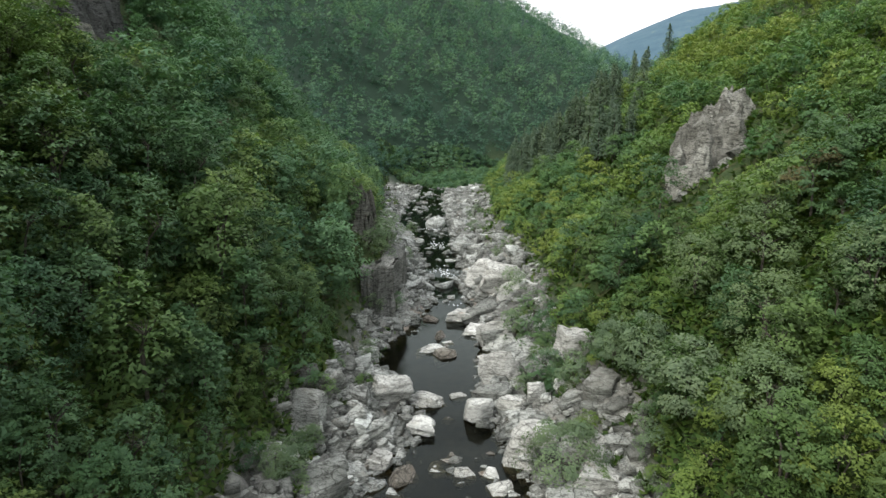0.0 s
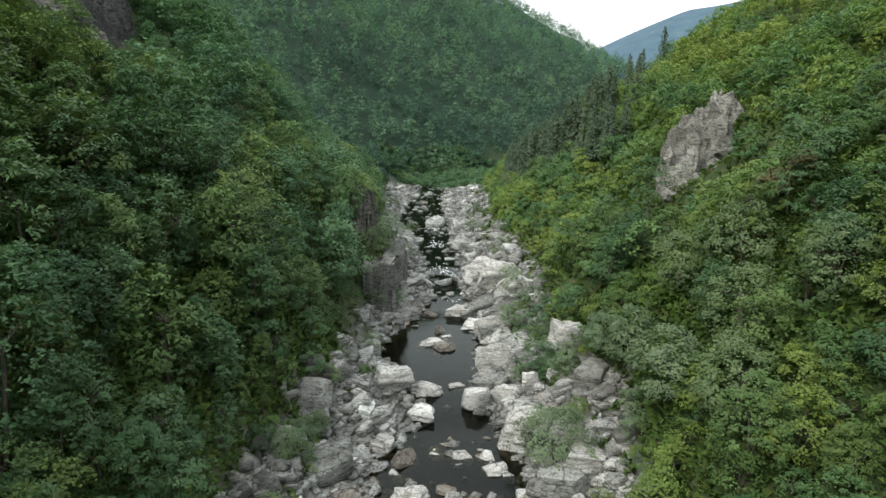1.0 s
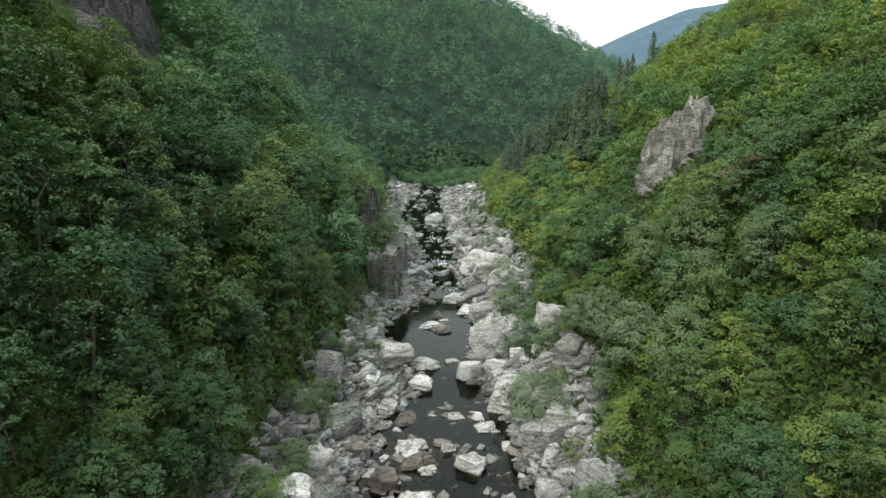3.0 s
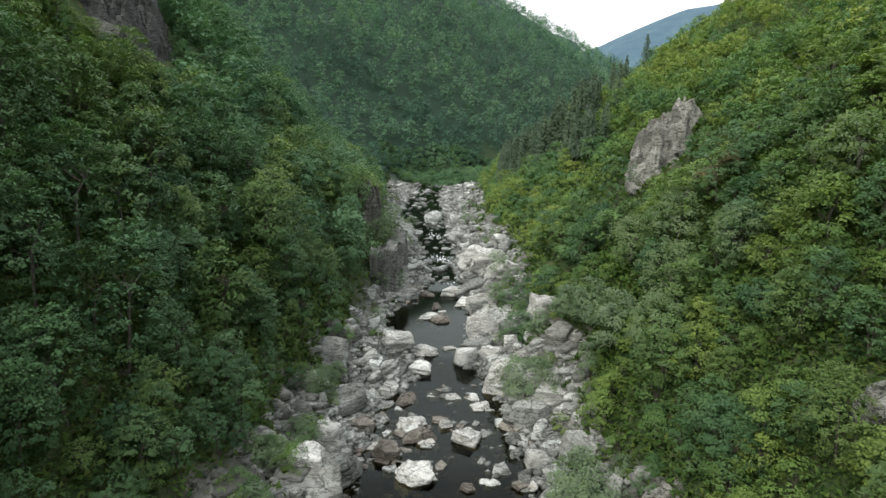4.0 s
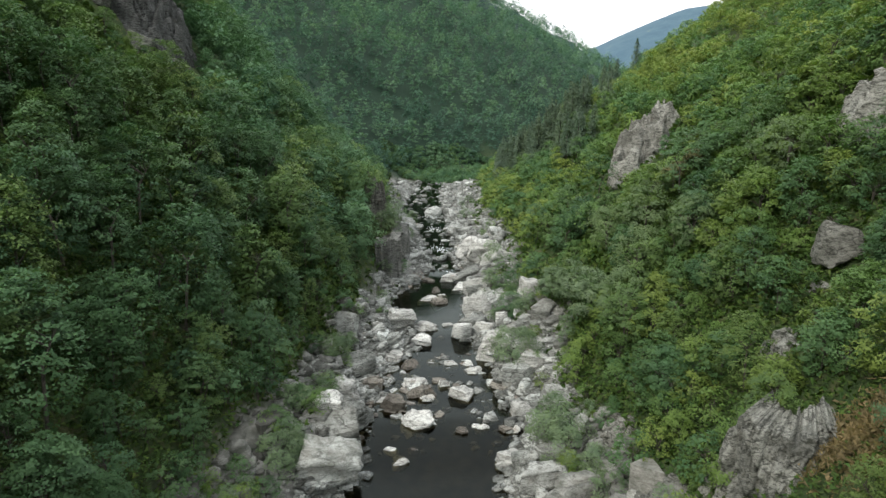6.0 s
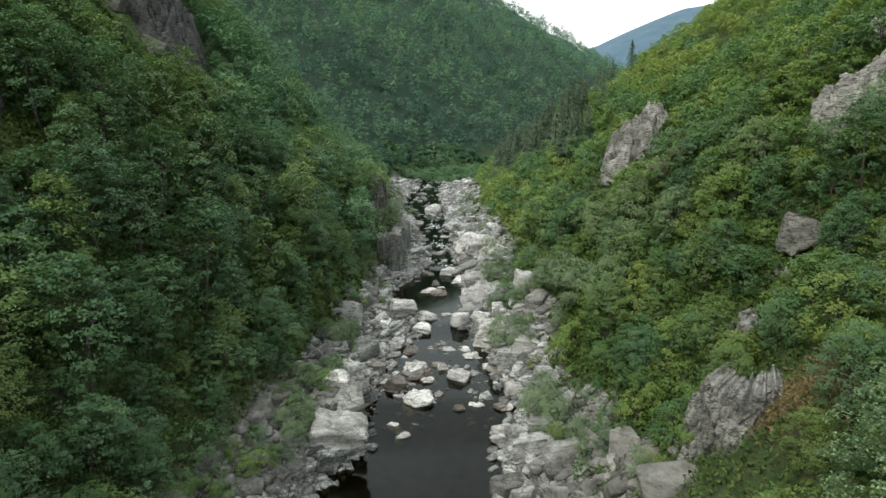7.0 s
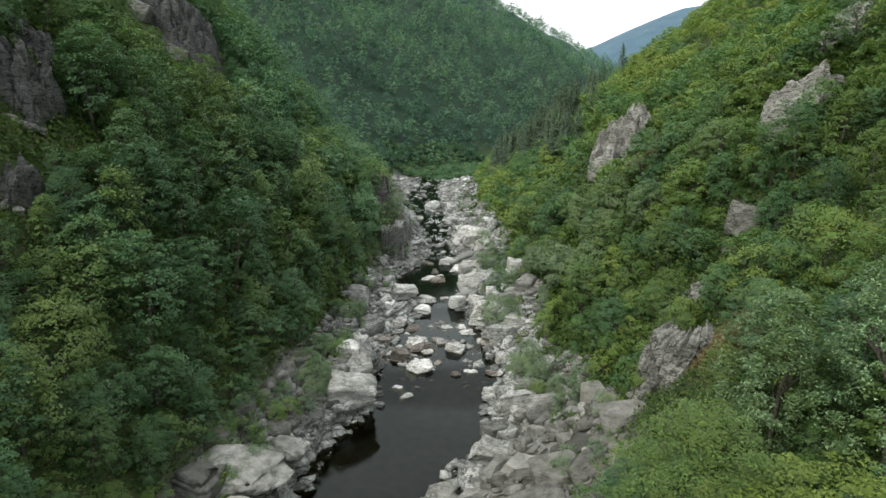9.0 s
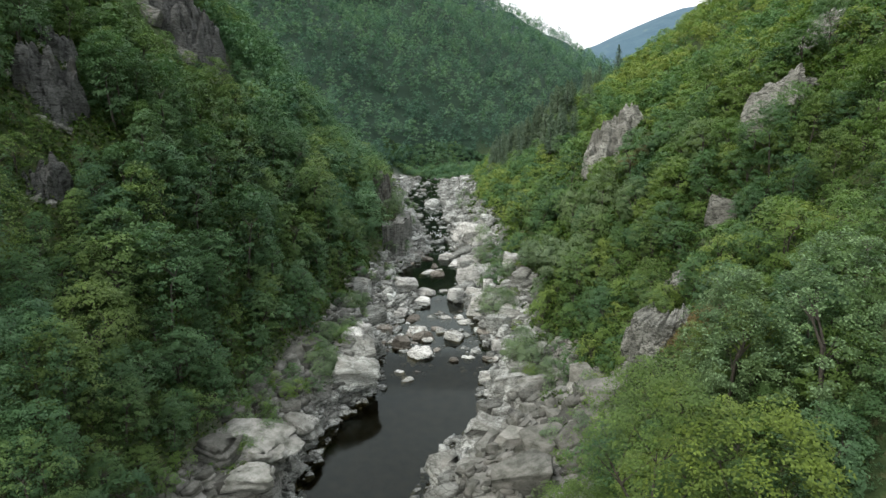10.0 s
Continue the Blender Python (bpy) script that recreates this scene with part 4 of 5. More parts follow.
SILVER = [tree_kind("silver_tree", 70 + k, m_silver, 10.4 + 1.8 * k, 2.7 + 0.6 * k, 4.7 + 0.8 * k, 300, 56, 0.5, 0.16, 0.16, 2, 0.6, 0.9) for k in range(2)]
FINE_LEFT, FINE_RIGHT = LEFT_KINDS[0], RIGHT_KINDS[0]
EDGE_LEFT = [tree_kind("edge_bush", 95 + k, m_hornbeam, 3.4 + k * 0.5, 1.8, 1.6, 44, 22, 0.5, 0.22, 0.06, 3, 0.55) for k in range(3)]
EDGE_RIGHT = [tree_kind("edge_scrub", 98 + k, m_scrub, 3.0 + k * 0.5, 1.8, 1.5, 44, 22, 0.5, 0.21, 0.06, 3, 0.55) for k in range(3)]
YELLOW = tree_kind("yellow_tree", 91, m_yellow, 11.5, 4.0, 4.6, 300, 44, 0.62, 0.17, 0.14, 3, 0.4)
SOFT = tree_kind("soft_tree", 92, m_soft, 16.5, 4.0, 5.6, 460, 44, 0.64, 0.14, 0.16, 3, 0.6)
# trees that stand out near the end of the flight: x, y, size
STANDING = [(-43.5, 43.5, 0.9, SILVER[1], "silver_tree", "grey-leaved tree on the steep wooded slope"),
            (20.6, -11.8, 1.0, SILVER[0], "silver_tree", "broadleaf tree with pale silvery leaf undersides"),
            (22.6, -18.6, 0.98, SILVER[1], "silver_tree", "tall broadleaf tree with pale silvery leaf undersides"),
            (12.2, -21.6, 0.94, SOFT, "soft_tree", "feathery light green tree with an open crown"),
            (8.7, -20.8, 0.72, SOFT, "soft_tree", "feathery light green tree beside the rocky bank"),
            (15.4, -25.2, 1.0, YELLOW, "yellow_tree", "yellow-green tree with layered sprays"),
            (20.0, -23.2, 0.72, FINE_LEFT[1], "dark_tree", "dark green broadleaf tree beside the yellow-green one")]


m_grey_green = leaf_material("grey_green_leaves", [(0.135, 0.20, 0.10), (0.15, 0.215, 0.105)], False, 0.3)
GREY = [tree_kind("grey_tree", 160 + k, m_grey_green, 6.4 + 0.8 * k, 3.4, 3.2, 170, 26, 0.62, 0.22, 0.11, 3, 0.6) for k in range(2)]
STANDING += [(gx_, gy_, gs, GREY[q % 2], "grey_green_tree", "round grey-green tree standing over the scrub") for q, (gx_, gy_, gs) in enumerate(
    [(29.0, 53.0, 1.1), (33.5, 61.5, 1.15), (25.5, 45.0, 1.0), (30.5, 41.0, 0.9), (22.0, 37.5, 0.95), (24.8, 57.0, 0.9), (38.5, 37.0, 0.9)])]
STANDING += [(gx_, gy_, gs, DARK_RIGHT[2][q % 4], "dark_tree", "dark green layered tree below the grey crag") for q, (gx_, gy_, gs) in enumerate(
    [(22.5, 74.5, 0.85), (26.0, 77.5, 0.95), (29.5, 81.5, 1.0), (21.0, 82.0, 0.8), (25.0, 86.0, 0.9), (29.0, 72.0, 0.8), (19.5, 88.0, 0.8)])]


def clear_of_standing(x, y):
    ok = np.ones(len(x), bool)
    for sx, sy, sc, _, _, _ in STANDING:
        ok &= (x - sx + 0.8) ** 2 + (y - sy + 1.6) ** 2 > (3.1 * sc) ** 2
    return ok




def in_view(x, y, z, margin=6.0):
    """Plan of what the flight overlooks, with some room around it."""
    run = y + 50
    return (np.abs(x) < 0.74 * run + margin) & (z < 36 + 0.24 * run + margin) & (z + 9 > 33 - 0.66 * run - margin) & (run > 16)


def spots(rng, x0, x1, y0, y1, gap):
    xs, ys = np.meshgrid(np.arange(x0, x1, gap), np.arange(y0, y1, gap))
    return (xs + rng.uniform(-0.42, 0.42, xs.shape) * gap).ravel(), (ys + rng.uniform(-0.42, 0.42, ys.shape) * gap).ravel()


# stands of pines on the spur: x, y, reach, trees
PINE_STANDS = [(23, 201, 3, 7), (25.5, 193, 3.5, 9), (27.5, 183, 4, 11), (31, 173, 4, 11), (34, 164, 4, 10), (31, 200, 4, 7), (35, 183, 4, 8), (38, 172, 4, 8),
               (41, 166, 4, 8), (45, 165, 4, 5), (36, 133, 3.5, 7), (38, 140, 3, 5), (50, 172, 4, 4), (56, 180, 5, 2), (64, 190, 5, 2)]


def clear_of_outcrops(x, y):
    ok = (x - 15.0) ** 2 + (y - 66.5) ** 2 > 4.2 ** 2
    ok &= ((x + 55.0) / 15.0) ** 2 + ((y - 80) / 14.0) ** 2 > 1
    ok &= ((np.abs(x - 20.5) > 5.4) | (np.abs(y - 2.6) > 4.6)) & ((np.abs(x - 18.5) > 2.5) | (np.abs(y + 1.0) > 5.0))
    for ox, oy, hw, hd, ht, turn, lift, _ in OUTCROPS:
        room = 1.0 if ox > 0 else 0.9 if oy < 40 else -0.6
        if ox > 30 and oy > 80:
            ok &= (np.abs(x - ox + 3.0) > hw + 2.0) | (y > oy + hd) | (y < oy - hd - 9)
        ok &= ((x - ox + math.copysign(1.0, ox)) / (hw + room)) ** 2 + ((y - oy + 1.8 * (room > 0)) / (hd + 1.2 + room)) ** 2 > 1
    return ok


rng = np.random.default_rng(11)
NEAR_END = 72.0
tx, ty = spots(rng, -70, -8, -36, NEAR_END, 3.75)
tz, tb, tover, td, ts = relief(tx, ty)
ok = (tover > 0.6) & in_view(tx, ty, tz, 3) & clear_of_outcrops(tx, ty)
order = np.nonzero(ok)[0]
for i in order[:300]:
    c, t = LEFT_KINDS[detail_at(tx[i], ty[i])][int(rng.integers(5))]
    sc = rng.uniform(0.65, 1.2) * (0.5 if tover[i] < 2.2 else 0.75 if tover[i] < 5 else 1)
    if -74 < tx[i] < -42 and 46 < ty[i] or -46 < tx[i] < -33 and 0 < ty[i] < 16:
        sc = sc * 0.55
    m = pose(tx[i], ty[i], tz[i] - 0.2, rng.uniform(-6, 6), rng.uniform(0, 9), rng.uniform(0, 360)) @ Matrix.Scale(sc, 4)
    plant("broadleaf_tree", c, t, m, "dense green broadleaf tree on the steep wooded slope", "tree", "trees of the wooded slope")

tx, ty = spots(rng, 6, 80, -36, NEAR_END, 3.6)
tz, tb, tover, td, ts = relief(tx, ty)
ok = (tover > 0.5) & in_view(tx, ty, tz, 3) & clear_of_outcrops(tx, ty) & clear_of_standing(tx, ty)
order = np.nonzero(ok)[0]
rest = order[300:]
REST = (tx[rest], ty[rest], tz[rest])
for i in order[:300]:
    low = fbm(tx[i] * 0.06, ty[i] * 0.06, 130, 3) < -0.05 or tover[i] < 10
    c, t = (DARK_RIGHT if low and rng.random() < 0.33 else RIGHT_KINDS)[detail_at(tx[i], ty[i])][int(rng.integers(4))]
    sc = rng.uniform(0.65, 1.25) * (0.75 if low else 1) * (0.55 if tover[i] < 2 else 0.8 if tover[i] < 4 else 1)
    m = pose(tx[i], ty[i], tz[i] - 0.15, rng.uniform(-6, 6), rng.uniform(-9, 0), rng.uniform(0, 360)) @ Matrix.Scale(sc, 4)
    plant("scrub_tree", c, t, m, "yellowish green bushy tree on the scrub slope", "tree", "trees of the scrub slope")

for x0, x1, kinds, text in ((-34, -8, EDGE_LEFT, "leafy bush at the lower edge of the woods"), (6, 30, EDGE_RIGHT, "light green bush at the lower edge of the scrub")):
    tx, ty = spots(rng, x0, x1, -28, NEAR_END, 2.7)
    tz, tb, tover, td, ts = relief(tx, ty)
    ok = (tover > -0.3) & (tover < 5.5) & in_view(tx, ty, tz, 2) & clear_of_outcrops(tx, ty) & clear_of_standing(tx, ty)
    for i in np.nonzero(ok)[0]:
        c, t = kinds[int(rng.integers(3))]
        m = pose(tx[i], ty[i], tz[i] - 0.15, rng.uniform(-8, 8), rng.uniform(-8, 8), rng.uniform(0, 360)) @ Matrix.Scale(rng.uniform(0.55, 1.15), 4)
        plant("edge_bush", c, t, m, text, "bush", "bushes at the edge of the woods")

for x0, x1, y0, y1, kinds, text in ((-46, -18, -30, 22, EDGE_LEFT, "leafy young growth between the trees of the slope"), (14, 46, -28, 36, EDGE_RIGHT, "light green young growth between the scrub trees")):
    tx, ty = spots(rng, x0, x1, y0, y1, 2.8)
    tz, tb, tover, td, ts = relief(tx, ty)
    stems = np.array(STEMS)
    gap = np.array([np.min((stems[:, 0] - a) ** 2 + (stems[:, 1] - c) ** 2) for a, c in zip(tx, ty)])
    ok = (tover > 3.0) & (gap > 2.0 ** 2) & in_view(tx, ty, tz, 2) & clear_of_outcrops(tx, ty) & clear_of_standing(tx, ty)
    for i in rng.permutation(np.nonzero(ok)[0])[:170 if x0 > 0 else 150]:
        c, t = kinds[int(rng.integers(3))]
        m = pose(tx[i], ty[i], tz[i] - 0.2, rng.uniform(-8, 8), rng.uniform(-8, 8), rng.uniform(0, 360)) @ Matrix.Scale(rng.uniform(0.6, 1.0), 4)
        plant("young_bush", c, t, m, text, "bush", "young growth of the slopes")

for sx, sy, sc, (c, t), name, text in STANDING:
    plant(name, c, t, pose(sx, sy, height(sx, sy) - 0.3, 0, 0, sx * 40) @ Matrix.Scale(sc, 4), text, "tree", "standing trees")

for k, (wx, wy, sc) in enumerate([(17.0, -17.5, 0.9), (18.5, -19.5, 1.0), (16.5, -14.0, 0.9), (14.8, -12.0, 0.9), (20.5, -16.0, 0.9), (24.0, -22.0, 1.0), (22.0, -21.5, 0.9), (17.6, -21.0, 0.9), (14.0, -8.0, 0.8), (16.0, -4.5, 0.8), (19.0, -5.5, 0.9), (25.5, -5.5, 0.9), (27.0, -8.0, 1.0), (28.0, -13.0, 1.0), (12.6, -13.5, 0.8), (22.5, -3.0, 0.7), (22.2, -13.8, 0.7), (23.4, -11, 0.65), (24.6, -14.2, 0.8), (20.8, -15, 0.6), (18.2, -14.6, 0.6), (17.2, -11.6, 0.5), (24.2, -7.6, 0.7), (25.5, -10.5, 0.8), (19.0, -17.5, 0.6), (23.5, -16.2, 0.6), (16.2, -6.8, 0.6), (17.2, -8.6, 0.6), (15.4, -10, 0.7), (18.6, -8.2, 0.5), (16.6, -13.4, 0.7), (17.8, -16.4, 0.7)]):
    c, t = FINE_RIGHT[k % 3]
    plant("slope_bush", c, t, pose(wx, wy, height(wx, wy) - 0.2, 0, -6, k * 53) @ Matrix.Scale(sc * 0.72, 4), "green bush filling the scrub between the standing trees", "bush", "slope bushes")

# ---- bushes on the rocky banks ----
for k, (wx, wy, sc) in enumerate([(12.5, 50, 1.2), (10.3, 46.4, 1.7), (11.8, 26, 1.5), (12.5, 23, 1.3), (14.5, 19, 1.0), (-13, 44, 1.0), (-14.5, 30, 0.8), (-14, 20, 1.1), (-12.6, 22, 0.8), (10, 79, 1.3), (12, 66, 1.3), (13.5, 58.5, 1.1),
                                  (-12.3, 50, 0.8), (-8, 118, 1.0), (-9, 160, 1.3), (8, 150, 1.2), (9.5, 172, 1.5), (11, 92, 1.4), (9.5, 63, 0.9), (-9.6, 92.4, 1.1), (-10.6, 96, 1.4), (-9.6, 101, 1.3), (-11.6, 91.8, 1.0), (-10, 105, 1.4)]):
    c, t = WILLOW_FINE[k % 2] if wy < 52 else WILLOW[k % 2]
    plant("willow_bush", c, t, pose(wx, wy, height(wx, wy) - 0.2, 0, 0, k * 67) @ Matrix.Scale(sc, 4), "grey-green willow bush among the pale rocks", "bush", "bank bushes")

rng = np.random.default_rng(17)
made = 0
while made < 130:
    wx, wy = rng.uniform(-21, 19), rng.uniform(-6, 150) if made < 90 else rng.uniform(-6, 45)
    _, bare, over, d, s = relief(np.array([wx]), np.array([wy]), False)
    if not -5.5 < over[0] < 0.3 or (wx > 0 and rng.random() < 0.5):
        continue
    c, t = WILLOW[made % 2] if rng.random() < 0.55 else EDGE_RIGHT[made % 3]
    sc = rng.uniform(0.4, 0.9) if c in (WILLOW[0][0], WILLOW[1][0]) else rng.uniform(0.45, 0.8)
    plant("bank_bush", c, t, pose(wx, wy, height(wx, wy) - 0.15, 0, 0, rng.uniform(0, 360)) @ Matrix.Scale(sc, 4), "small green bush rooted between bank rocks", "bush", "small bank bushes")
    made += 1

WILLOW_TREE = tree_kind("willow_tree", 68, m_willow, 6.0, 2.9, 2.6, 70, 60, 0.9, 0.28, 0.09, 3, 0.6)
for wx, wy, sc in ((19.3, 54, 0.95), (19.6, 44.4, 1.05), (17.4, 57.5, 0.8)):
    plant("willow_tree", *WILLOW_TREE, pose(wx, wy, height(wx, wy) - 0.2, 0, -5, wx * 70) @ Matrix.Scale(sc, 4), "grey-green willow tree above the pale bank rocks", "tree", "willow trees")
for k, (wx, wy, sc) in enumerate(((10.6, 63.2, 1.1), (12.2, 65.0, 1.0), (12.6, 60.4, 0.9), (14.6, 61.8, 0.9), (12.6, 71.5, 1.1), (11.6, 75.5, 1.2), (15.0, 77.5, 1.3), (17.6, 73.5, 1.2), (14.2, 73.6, 1.0), (18.0, 66.0, 1.0), (17.0, 62.0, 0.9), (13.0, 80.5, 1.2))):
    plant("dark_bush", *EDGE_LEFT[k % 3], pose(wx, wy, height(wx, wy) - 0.2, 0, 0, 30 + k * 71) @ Matrix.Scale(sc, 4), "deep green bush beside a huge pale boulder", "bush", "bank bushes")

m_rusty = leaf_material("rusty_leaves", [(0.15, 0.135, 0.06), (0.17, 0.14, 0.07)])
RUSTY = tree_kind("rusty_bush", 99, m_rusty, 2.6, 1.5, 1.2, 22, 40, 0.6, 0.28, 0.05, 3)
for wx, wy, sc in ((35.5, 59.5, 1.2), (36.8, 57.5, 0.9)):
    plant("dry_bush", *RUSTY, pose(wx, wy, height(wx, wy) + 1.2, 0, 0, wx * 31) @ Matrix.Scale(sc, 4), "bush with rusty brown dry leaves on the slope", "bush", "dry bushes")

# ---- woods further up the gorge, joined ----
def wood(name, rng, x, y, z, kinds, leafmat, text, tint):
    vs, fs, ns, tints, base = [], [], [], [], 0
    for i in range(len(x)):
        v, f, nr = kinds[int(rng.integers(len(kinds)))]
        a, sc = rng.uniform(0, 6.28), rng.uniform(0.6, 1.3)
        ca, sa = math.cos(a) * sc, math.sin(a) * sc
        p = np.stack([v[:, 0] * ca - v[:, 1] * sa + x[i], v[:, 0] * sa + v[:, 1] * ca + y[i], v[:, 2] * sc + z[i] - 0.3], 1)
        vs.append(p)
        ns.append(np.stack([nr[:, 0] * math.cos(a) - nr[:, 1] * math.sin(a), nr[:, 0] * math.sin(a) + nr[:, 1] * math.cos(a), nr[:, 2]], 1))
        fs.append(f + base)
        tints.append(np.full(len(v), tint[i]))
        base += len(v)
    me = leaf_mesh(name, np.vstack(vs), np.vstack(fs), np.vstack(ns), leafmat)
    add_attribute(me, "tint", np.concatenate(tints))
    return tagged(new(name, me), text, "woods", kind="stuff")


def simple_crown(seed, tall, rx, rz, clumps, per, puff, leaf, own=0.4):
    return crown_arrays(np.random.default_rng(seed), clumps, per, rx, rz, tall - rz, puff, leaf, 0.6, own=own)


rng = np.random.default_rng(21)
MID_L = [simple_crown(200 + k, 8.4 + k * 0.7, 2.9, 3.9, 80, 21, 0.78, 0.42) for k in range(4)]
MID_R = [simple_crown(210 + k, 4.0 + k * 0.6, 2.2, 2.0, 40, 15, 0.68, 0.40) for k in range(4)]
FAR = [simple_crown(220 + k, 7.2 + k * 1.3, 2.7, 3.6 + 0.3 * k, 32, 12, 0.72, 0.62, 0.12) for k in range(5)]


def wood_spots(x0, x1, y0, y1, gap, test, margin=8):
    x, y = spots(rng, x0, x1, y0, y1, gap)
    z, bare, over, d, s = relief(x, y)
    run = y + 50
    ok = (over > 0.3) & (np.abs(x) < 0.74 * run + margin) & (z < 36 + 0.24 * run + margin) & clear_of_outcrops(x, y) & clear_of_standing(x, y) & test(x, y, d, s)
    for sx, sy, room, many in PINE_STANDS:
        ok &= ((x - sx) ** 2 + (y - sy) ** 2 > (room * 0.9) ** 2) | (many < 6)
    x, y, z = x[ok], y[ok], z[ok]
    tint = np.clip(0.5 + 1.3 * fbm(x * 0.028, y * 0.028, 140, 3) + rng.normal(0, 0.34, len(x)), 0, 1)
    return x, y, z, tint


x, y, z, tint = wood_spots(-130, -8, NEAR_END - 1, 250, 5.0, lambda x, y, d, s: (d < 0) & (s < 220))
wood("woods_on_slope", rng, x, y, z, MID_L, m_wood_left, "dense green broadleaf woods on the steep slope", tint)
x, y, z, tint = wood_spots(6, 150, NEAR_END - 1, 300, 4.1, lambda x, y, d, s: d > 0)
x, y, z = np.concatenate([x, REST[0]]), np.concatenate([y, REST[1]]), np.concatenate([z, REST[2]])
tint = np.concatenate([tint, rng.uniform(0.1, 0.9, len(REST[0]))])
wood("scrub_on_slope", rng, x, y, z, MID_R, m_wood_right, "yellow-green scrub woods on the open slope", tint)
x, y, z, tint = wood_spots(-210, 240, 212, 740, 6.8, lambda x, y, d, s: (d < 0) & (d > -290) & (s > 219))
wood("forest_on_mountain", rng, x, y, z, FAR, m_wood_far, "forest covering the far mountain side, blue-green with haze in its colour", tint)

# ---- bushes that close the stream off from sight at the bend ----
LOW = [simple_crown(230 + k, 2.6 + k * 0.5, 2.2, 1.4, 22, 10, 0.8, 0.6) for k in range(3)]
x, y = spots(rng, -30, 60, 250, 320, 2.5)
z, bare, over, d, s = relief(x, y)
ok = ((over < 1.5) & (np.abs(d) < 18) | (over < 15) & (d < -8) & (d > -34)) & (s > 262)
wood("bushes_at_bend", rng, x[ok], y[ok], z[ok], LOW, m_wood_left, "green bushes along the stream at the bend", rng.uniform(0.1, 0.8, int(ok.sum())))

# ---- pines on the spur ----
def pine_kind(seed, tall):
    r = np.random.default_rng(seed)
    pts, outs = [], []
    for k in range(22):
        u = 0.2 + 0.8 * k / 21 + r.normal(0, 0.012)
        rad = (3.1 * max(1.0 - u, 0) ** 0.7 + 0.2) * r.uniform(0.62, 1.15)
        many = 34 + int(72 * (1 - u))
        th = r.uniform(0, 6.28) + np.round(r.uniform(0, 4, many)) * 1.571 + r.normal(0, 0.3, many)
        rr = rad * np.sqrt(r.uniform(0.03, 1, many))
        pts.append(np.stack([rr * np.cos(th), rr * np.sin(th), tall * u - 0.25 * rr + r.normal(0, 0.2, many)], 1))
        outs.append(np.stack([0.8 * np.cos(th), 0.8 * np.sin(th), 0 * th + 0.6], 1))
    return leaf_mesh("pine_crown", *leaf_quads(r, np.vstack(pts), np.vstack(outs), 0.6, 0.3, 0.9), m_pine), raw_mesh("pine_trunk", *tube((0, 0, -0.6), (0, 0, tall * 0.95), 0.2, 0.05), m_bark, True)


PINES = [pine_kind(400 + k, 13.5 + k) for k in range(3)]
rng = np.random.default_rng(31)
made = 0
plant("pine_tree", *PINES[0], pose(73, 203, height(73, 203) - 0.3, 0, 0, 40) @ Matrix.Scale(1.1, 4), "lone pine on the skyline of the ridge", "tree", "pines")
for sx, sy, room, many in PINE_STANDS:
    for _ in range(many):
        qx, qy = rng.normal(sx, room * 0.6), rng.normal(sy, room * 0.9)
        c, t = PINES[made % 3]
        plant("pine_tree", c, t, pose(qx, qy, height(qx, qy) - 0.3, rng.uniform(-3, 3), rng.uniform(-3, 3), rng.uniform(0, 360)) @ Matrix.Scale(rng.uniform(0.7, 1.1), 4), "slim grey-green pine on the spur", "tree", "pines")
        made += 1

# ---- undergrowth ----
rng = np.random.default_rng(41)
ux = np.concatenate([rng.uniform(-60, 62, 300000), rng.uniform(-30, 75, 60000)])
uy = np.concatenate([rng.uniform(-34, 76, 300000), rng.uniform(76, 290, 60000)])
uz, ub, uover, ud, us = relief(ux, uy)
keep = ((uover > 0.0) | ((ux > -13) & (ux < -8.2) & (uy > 89.8) & (uy < 106)) | ((uover > -5) & (fbm(ux * 0.45, uy * 0.45, 150, 3) > 0.09))) & in_view(ux, uy, uz, 2) 
sel = np.nonzero(keep)[0]
cen = np.stack([ux[sel], uy[sel], uz[sel] + rng.uniform(0.05, 0.8, len(sel)) + 2.4 * np.maximum(fbm(ux[sel] * 0.4, uy[sel] * 0.4, 160, 3), 0) * rng.uniform(0.3, 1, len(sel))], 1)
v, f, nr = leaf_quads(rng, cen, np.zeros_like(cen) + [0, 0, 0.3], 0.62, 0.36, 0.7, 1.2)
v = v + (v - np.repeat(cen, 3, 0)) * np.repeat(np.clip(cen[:, 1:2] / 70 - 0.5, -0.45, 0.9), 3, 0)
me = leaf_mesh("undergrowth", v, f, nr, m_grass)
add_attribute(me, "tint", np.repeat(np.clip(rng.normal(0.5, 0.25, len(sel)), 0, 1), 3))
tagged(new("undergrowth", me), "low green undergrowth and grass between the trees", "undergrowth", kind="stuff")

# ---- dry grass by the cliff edge ----
rng = np.random.default_rng(43)
m_dry = leaf_material("dry_grass_blades", [(0.15, 0.125, 0.065), (0.20, 0.16, 0.09), (0.24, 0.185, 0.11)], True)
ux = np.concatenate([rng.normal(24.6, 1.3, 3600), rng.normal(39.5, 1.6, 900)])
uy = np.concatenate([rng.normal(1.6, 1.5, 3600), rng.normal(90, 1.8, 900)])
uz = relief(ux, uy)[0] + np.where((uy > 1) & (uy < 20), 0.4, 0)
cen = np.stack([ux, uy, uz + rng.uniform(0.05, 0.5, len(ux))], 1)
v, f, nr = leaf_quads(rng, cen, np.zeros_like(cen), 0.6, 0.12, 0.0, 1.6)
me = raw_mesh("dry_grass", v, f, m_dry)
add_attribute(me, "tint", np.repeat(rng.uniform(0, 1, len(ux)), 3))
tagged(new("dry_grass", me), "rusty brown dry grass on the rocky edge", "grass", kind="stuff")

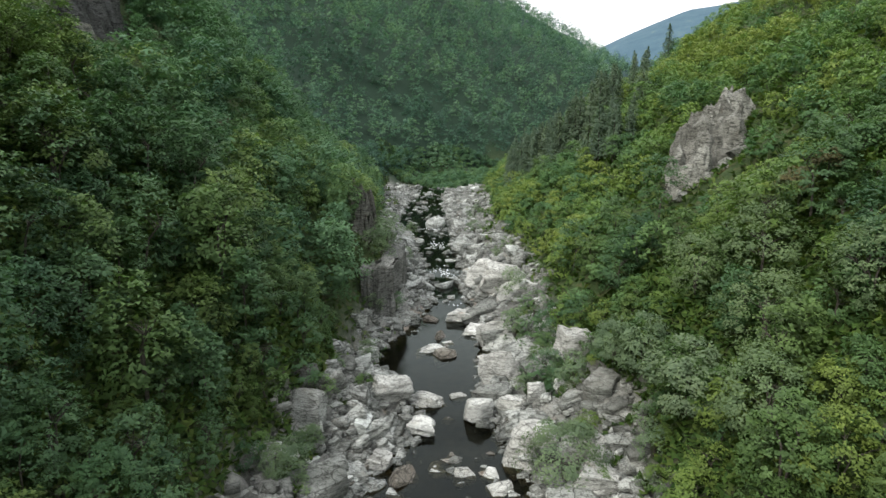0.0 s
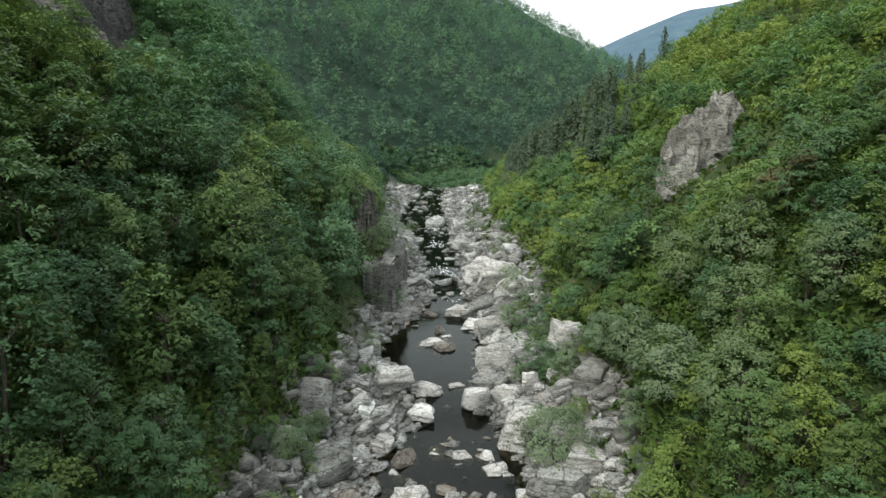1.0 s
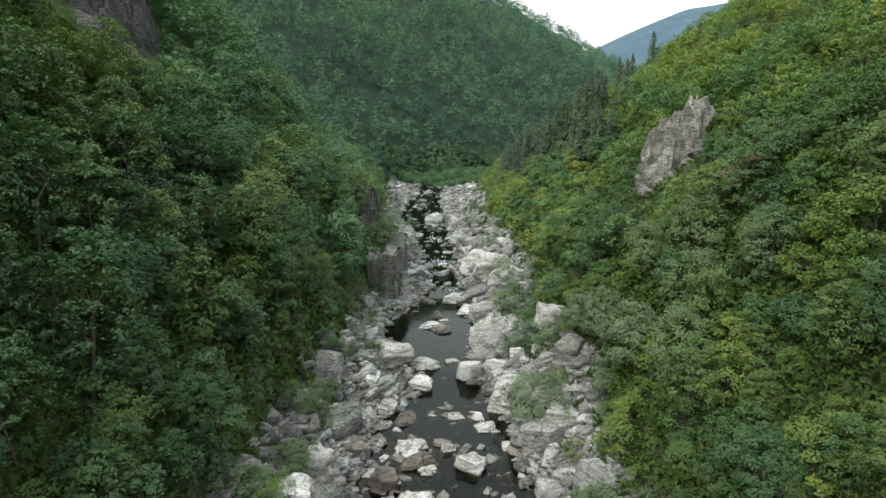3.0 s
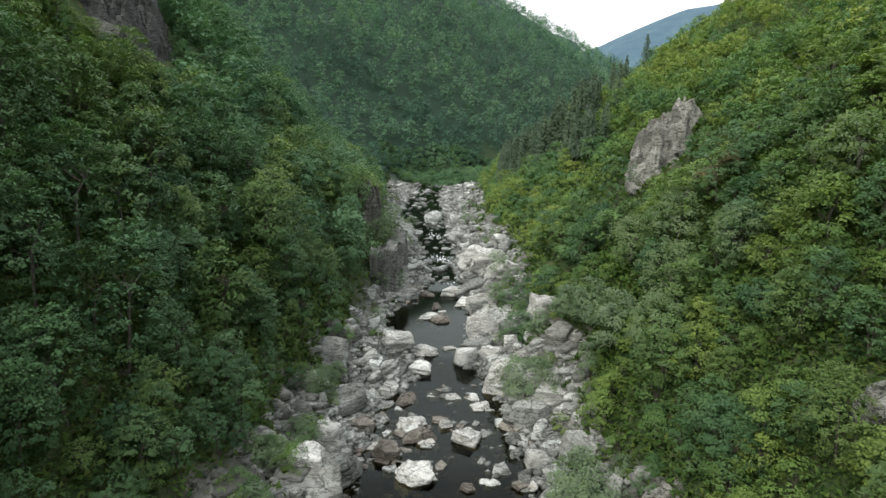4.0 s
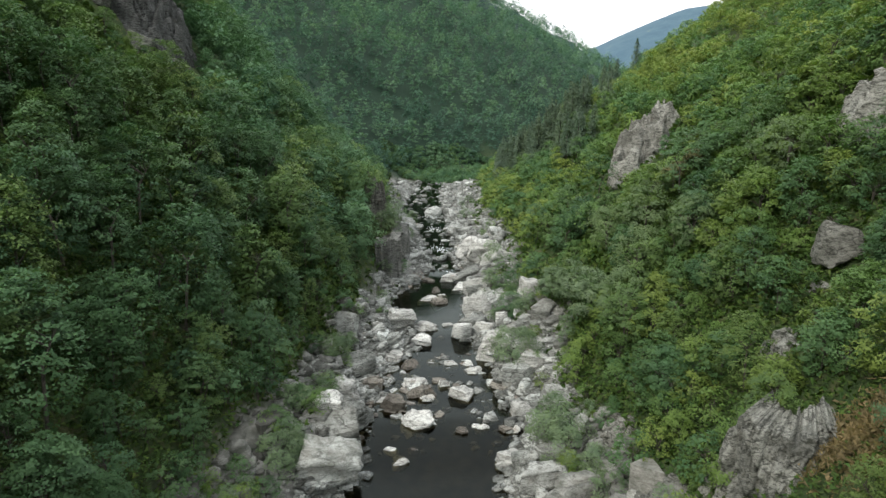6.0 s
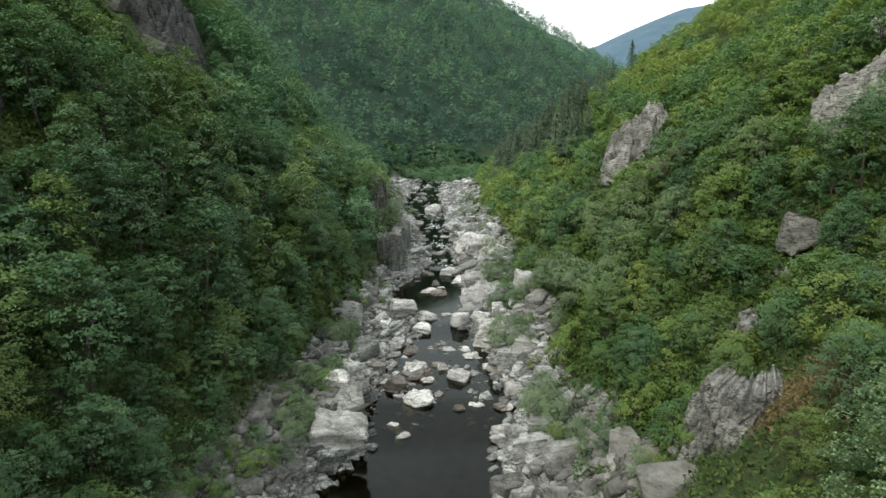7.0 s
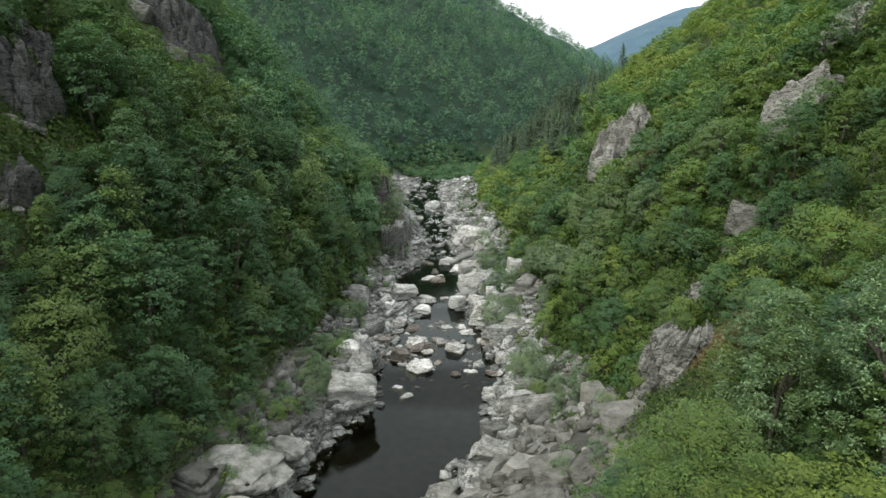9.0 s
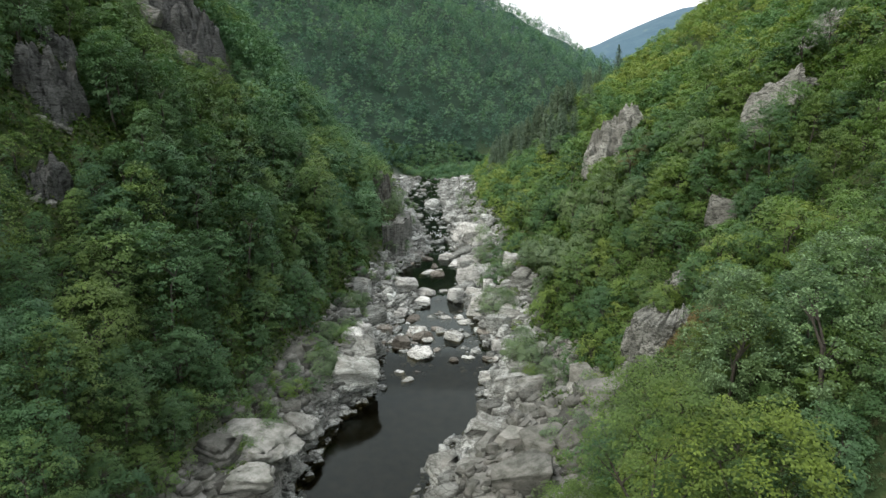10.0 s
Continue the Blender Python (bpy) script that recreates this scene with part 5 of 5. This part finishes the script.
# ---- white water at the small falls ----
rng = np.random.default_rng(51)
vs, fs, base = [], [], 0
for fy, fx, spread_x, amount in ((99.5, 1.5, 1.4, 10), (119, 0.8, 1.8, 26), (121.5, -0.4, 1.5, 16), (143, -0.8, 2.2, 34), (146, -1.6, 2.0, 24), (166, -3, 3.0, 30)):
    for _ in range(amount):
        cx, cy = rng.normal(fx, spread_x * 0.6), rng.normal(fy, 1.0)
        rx1, ry1, a = rng.uniform(0.05, 0.22), rng.uniform(0.12, 0.6), rng.uniform(-0.5, 0.5)
        ang = np.arange(7) * 2 * np.pi / 7
        rad = rng.uniform(0.6, 1.2, 7)
        px1, py1 = rx1 * rad * np.cos(ang), ry1 * rad * np.sin(ang)
        ring = np.stack([cx + px1 * math.cos(a) - py1 * math.sin(a), cy + px1 * math.sin(a) + py1 * math.cos(a)], 1)
        z = water_level(np.append(ring[:, 1], cy))
        top = np.append(z[:7] - 0.02, z[7] + rng.uniform(0.04, 0.16))
        vs.append(np.column_stack([np.vstack([ring, [[cx, cy]]]), top]))
        fs.append(np.array([[k, (k + 1) % 7, 7] for k in range(7)]) + base)
        base += 8
tagged(new("white_water", raw_mesh("white_water", np.vstack(vs), np.vstack(fs), m_foam, True)), "white foam where the stream drops between rocks", "foam", kind="stuff")

# ---- the ledge blocks nearest the flight, parts of the ground ----
rng = np.random.default_rng(53)
ledge_meshes = [bedded_mesh(780 + k, m_stone, 3 + k % 3) for k in range(9)] + [block_mesh(780 + k, m_stone, 6, 0.04) for k in range(3)]
lz = relief(*LEDGES)[0]
for lx, ly, z in zip(*LEDGES, lz):
    r = min(0.25 + rng.gamma(1.3, 0.38), 2.6)
    ob = part("ledge_block", ledge_meshes[int(rng.integers(12))], ground)
    ob.matrix_local = pose(lx, ly, max(z, 0.1) + 0.08 * r, rng.normal(10, 9), rng.normal(-12, 9), rng.normal(20, 30)) @ Matrix.Diagonal((r, r * rng.uniform(0.5, 0.9), r * rng.uniform(0.3, 0.6), 1))
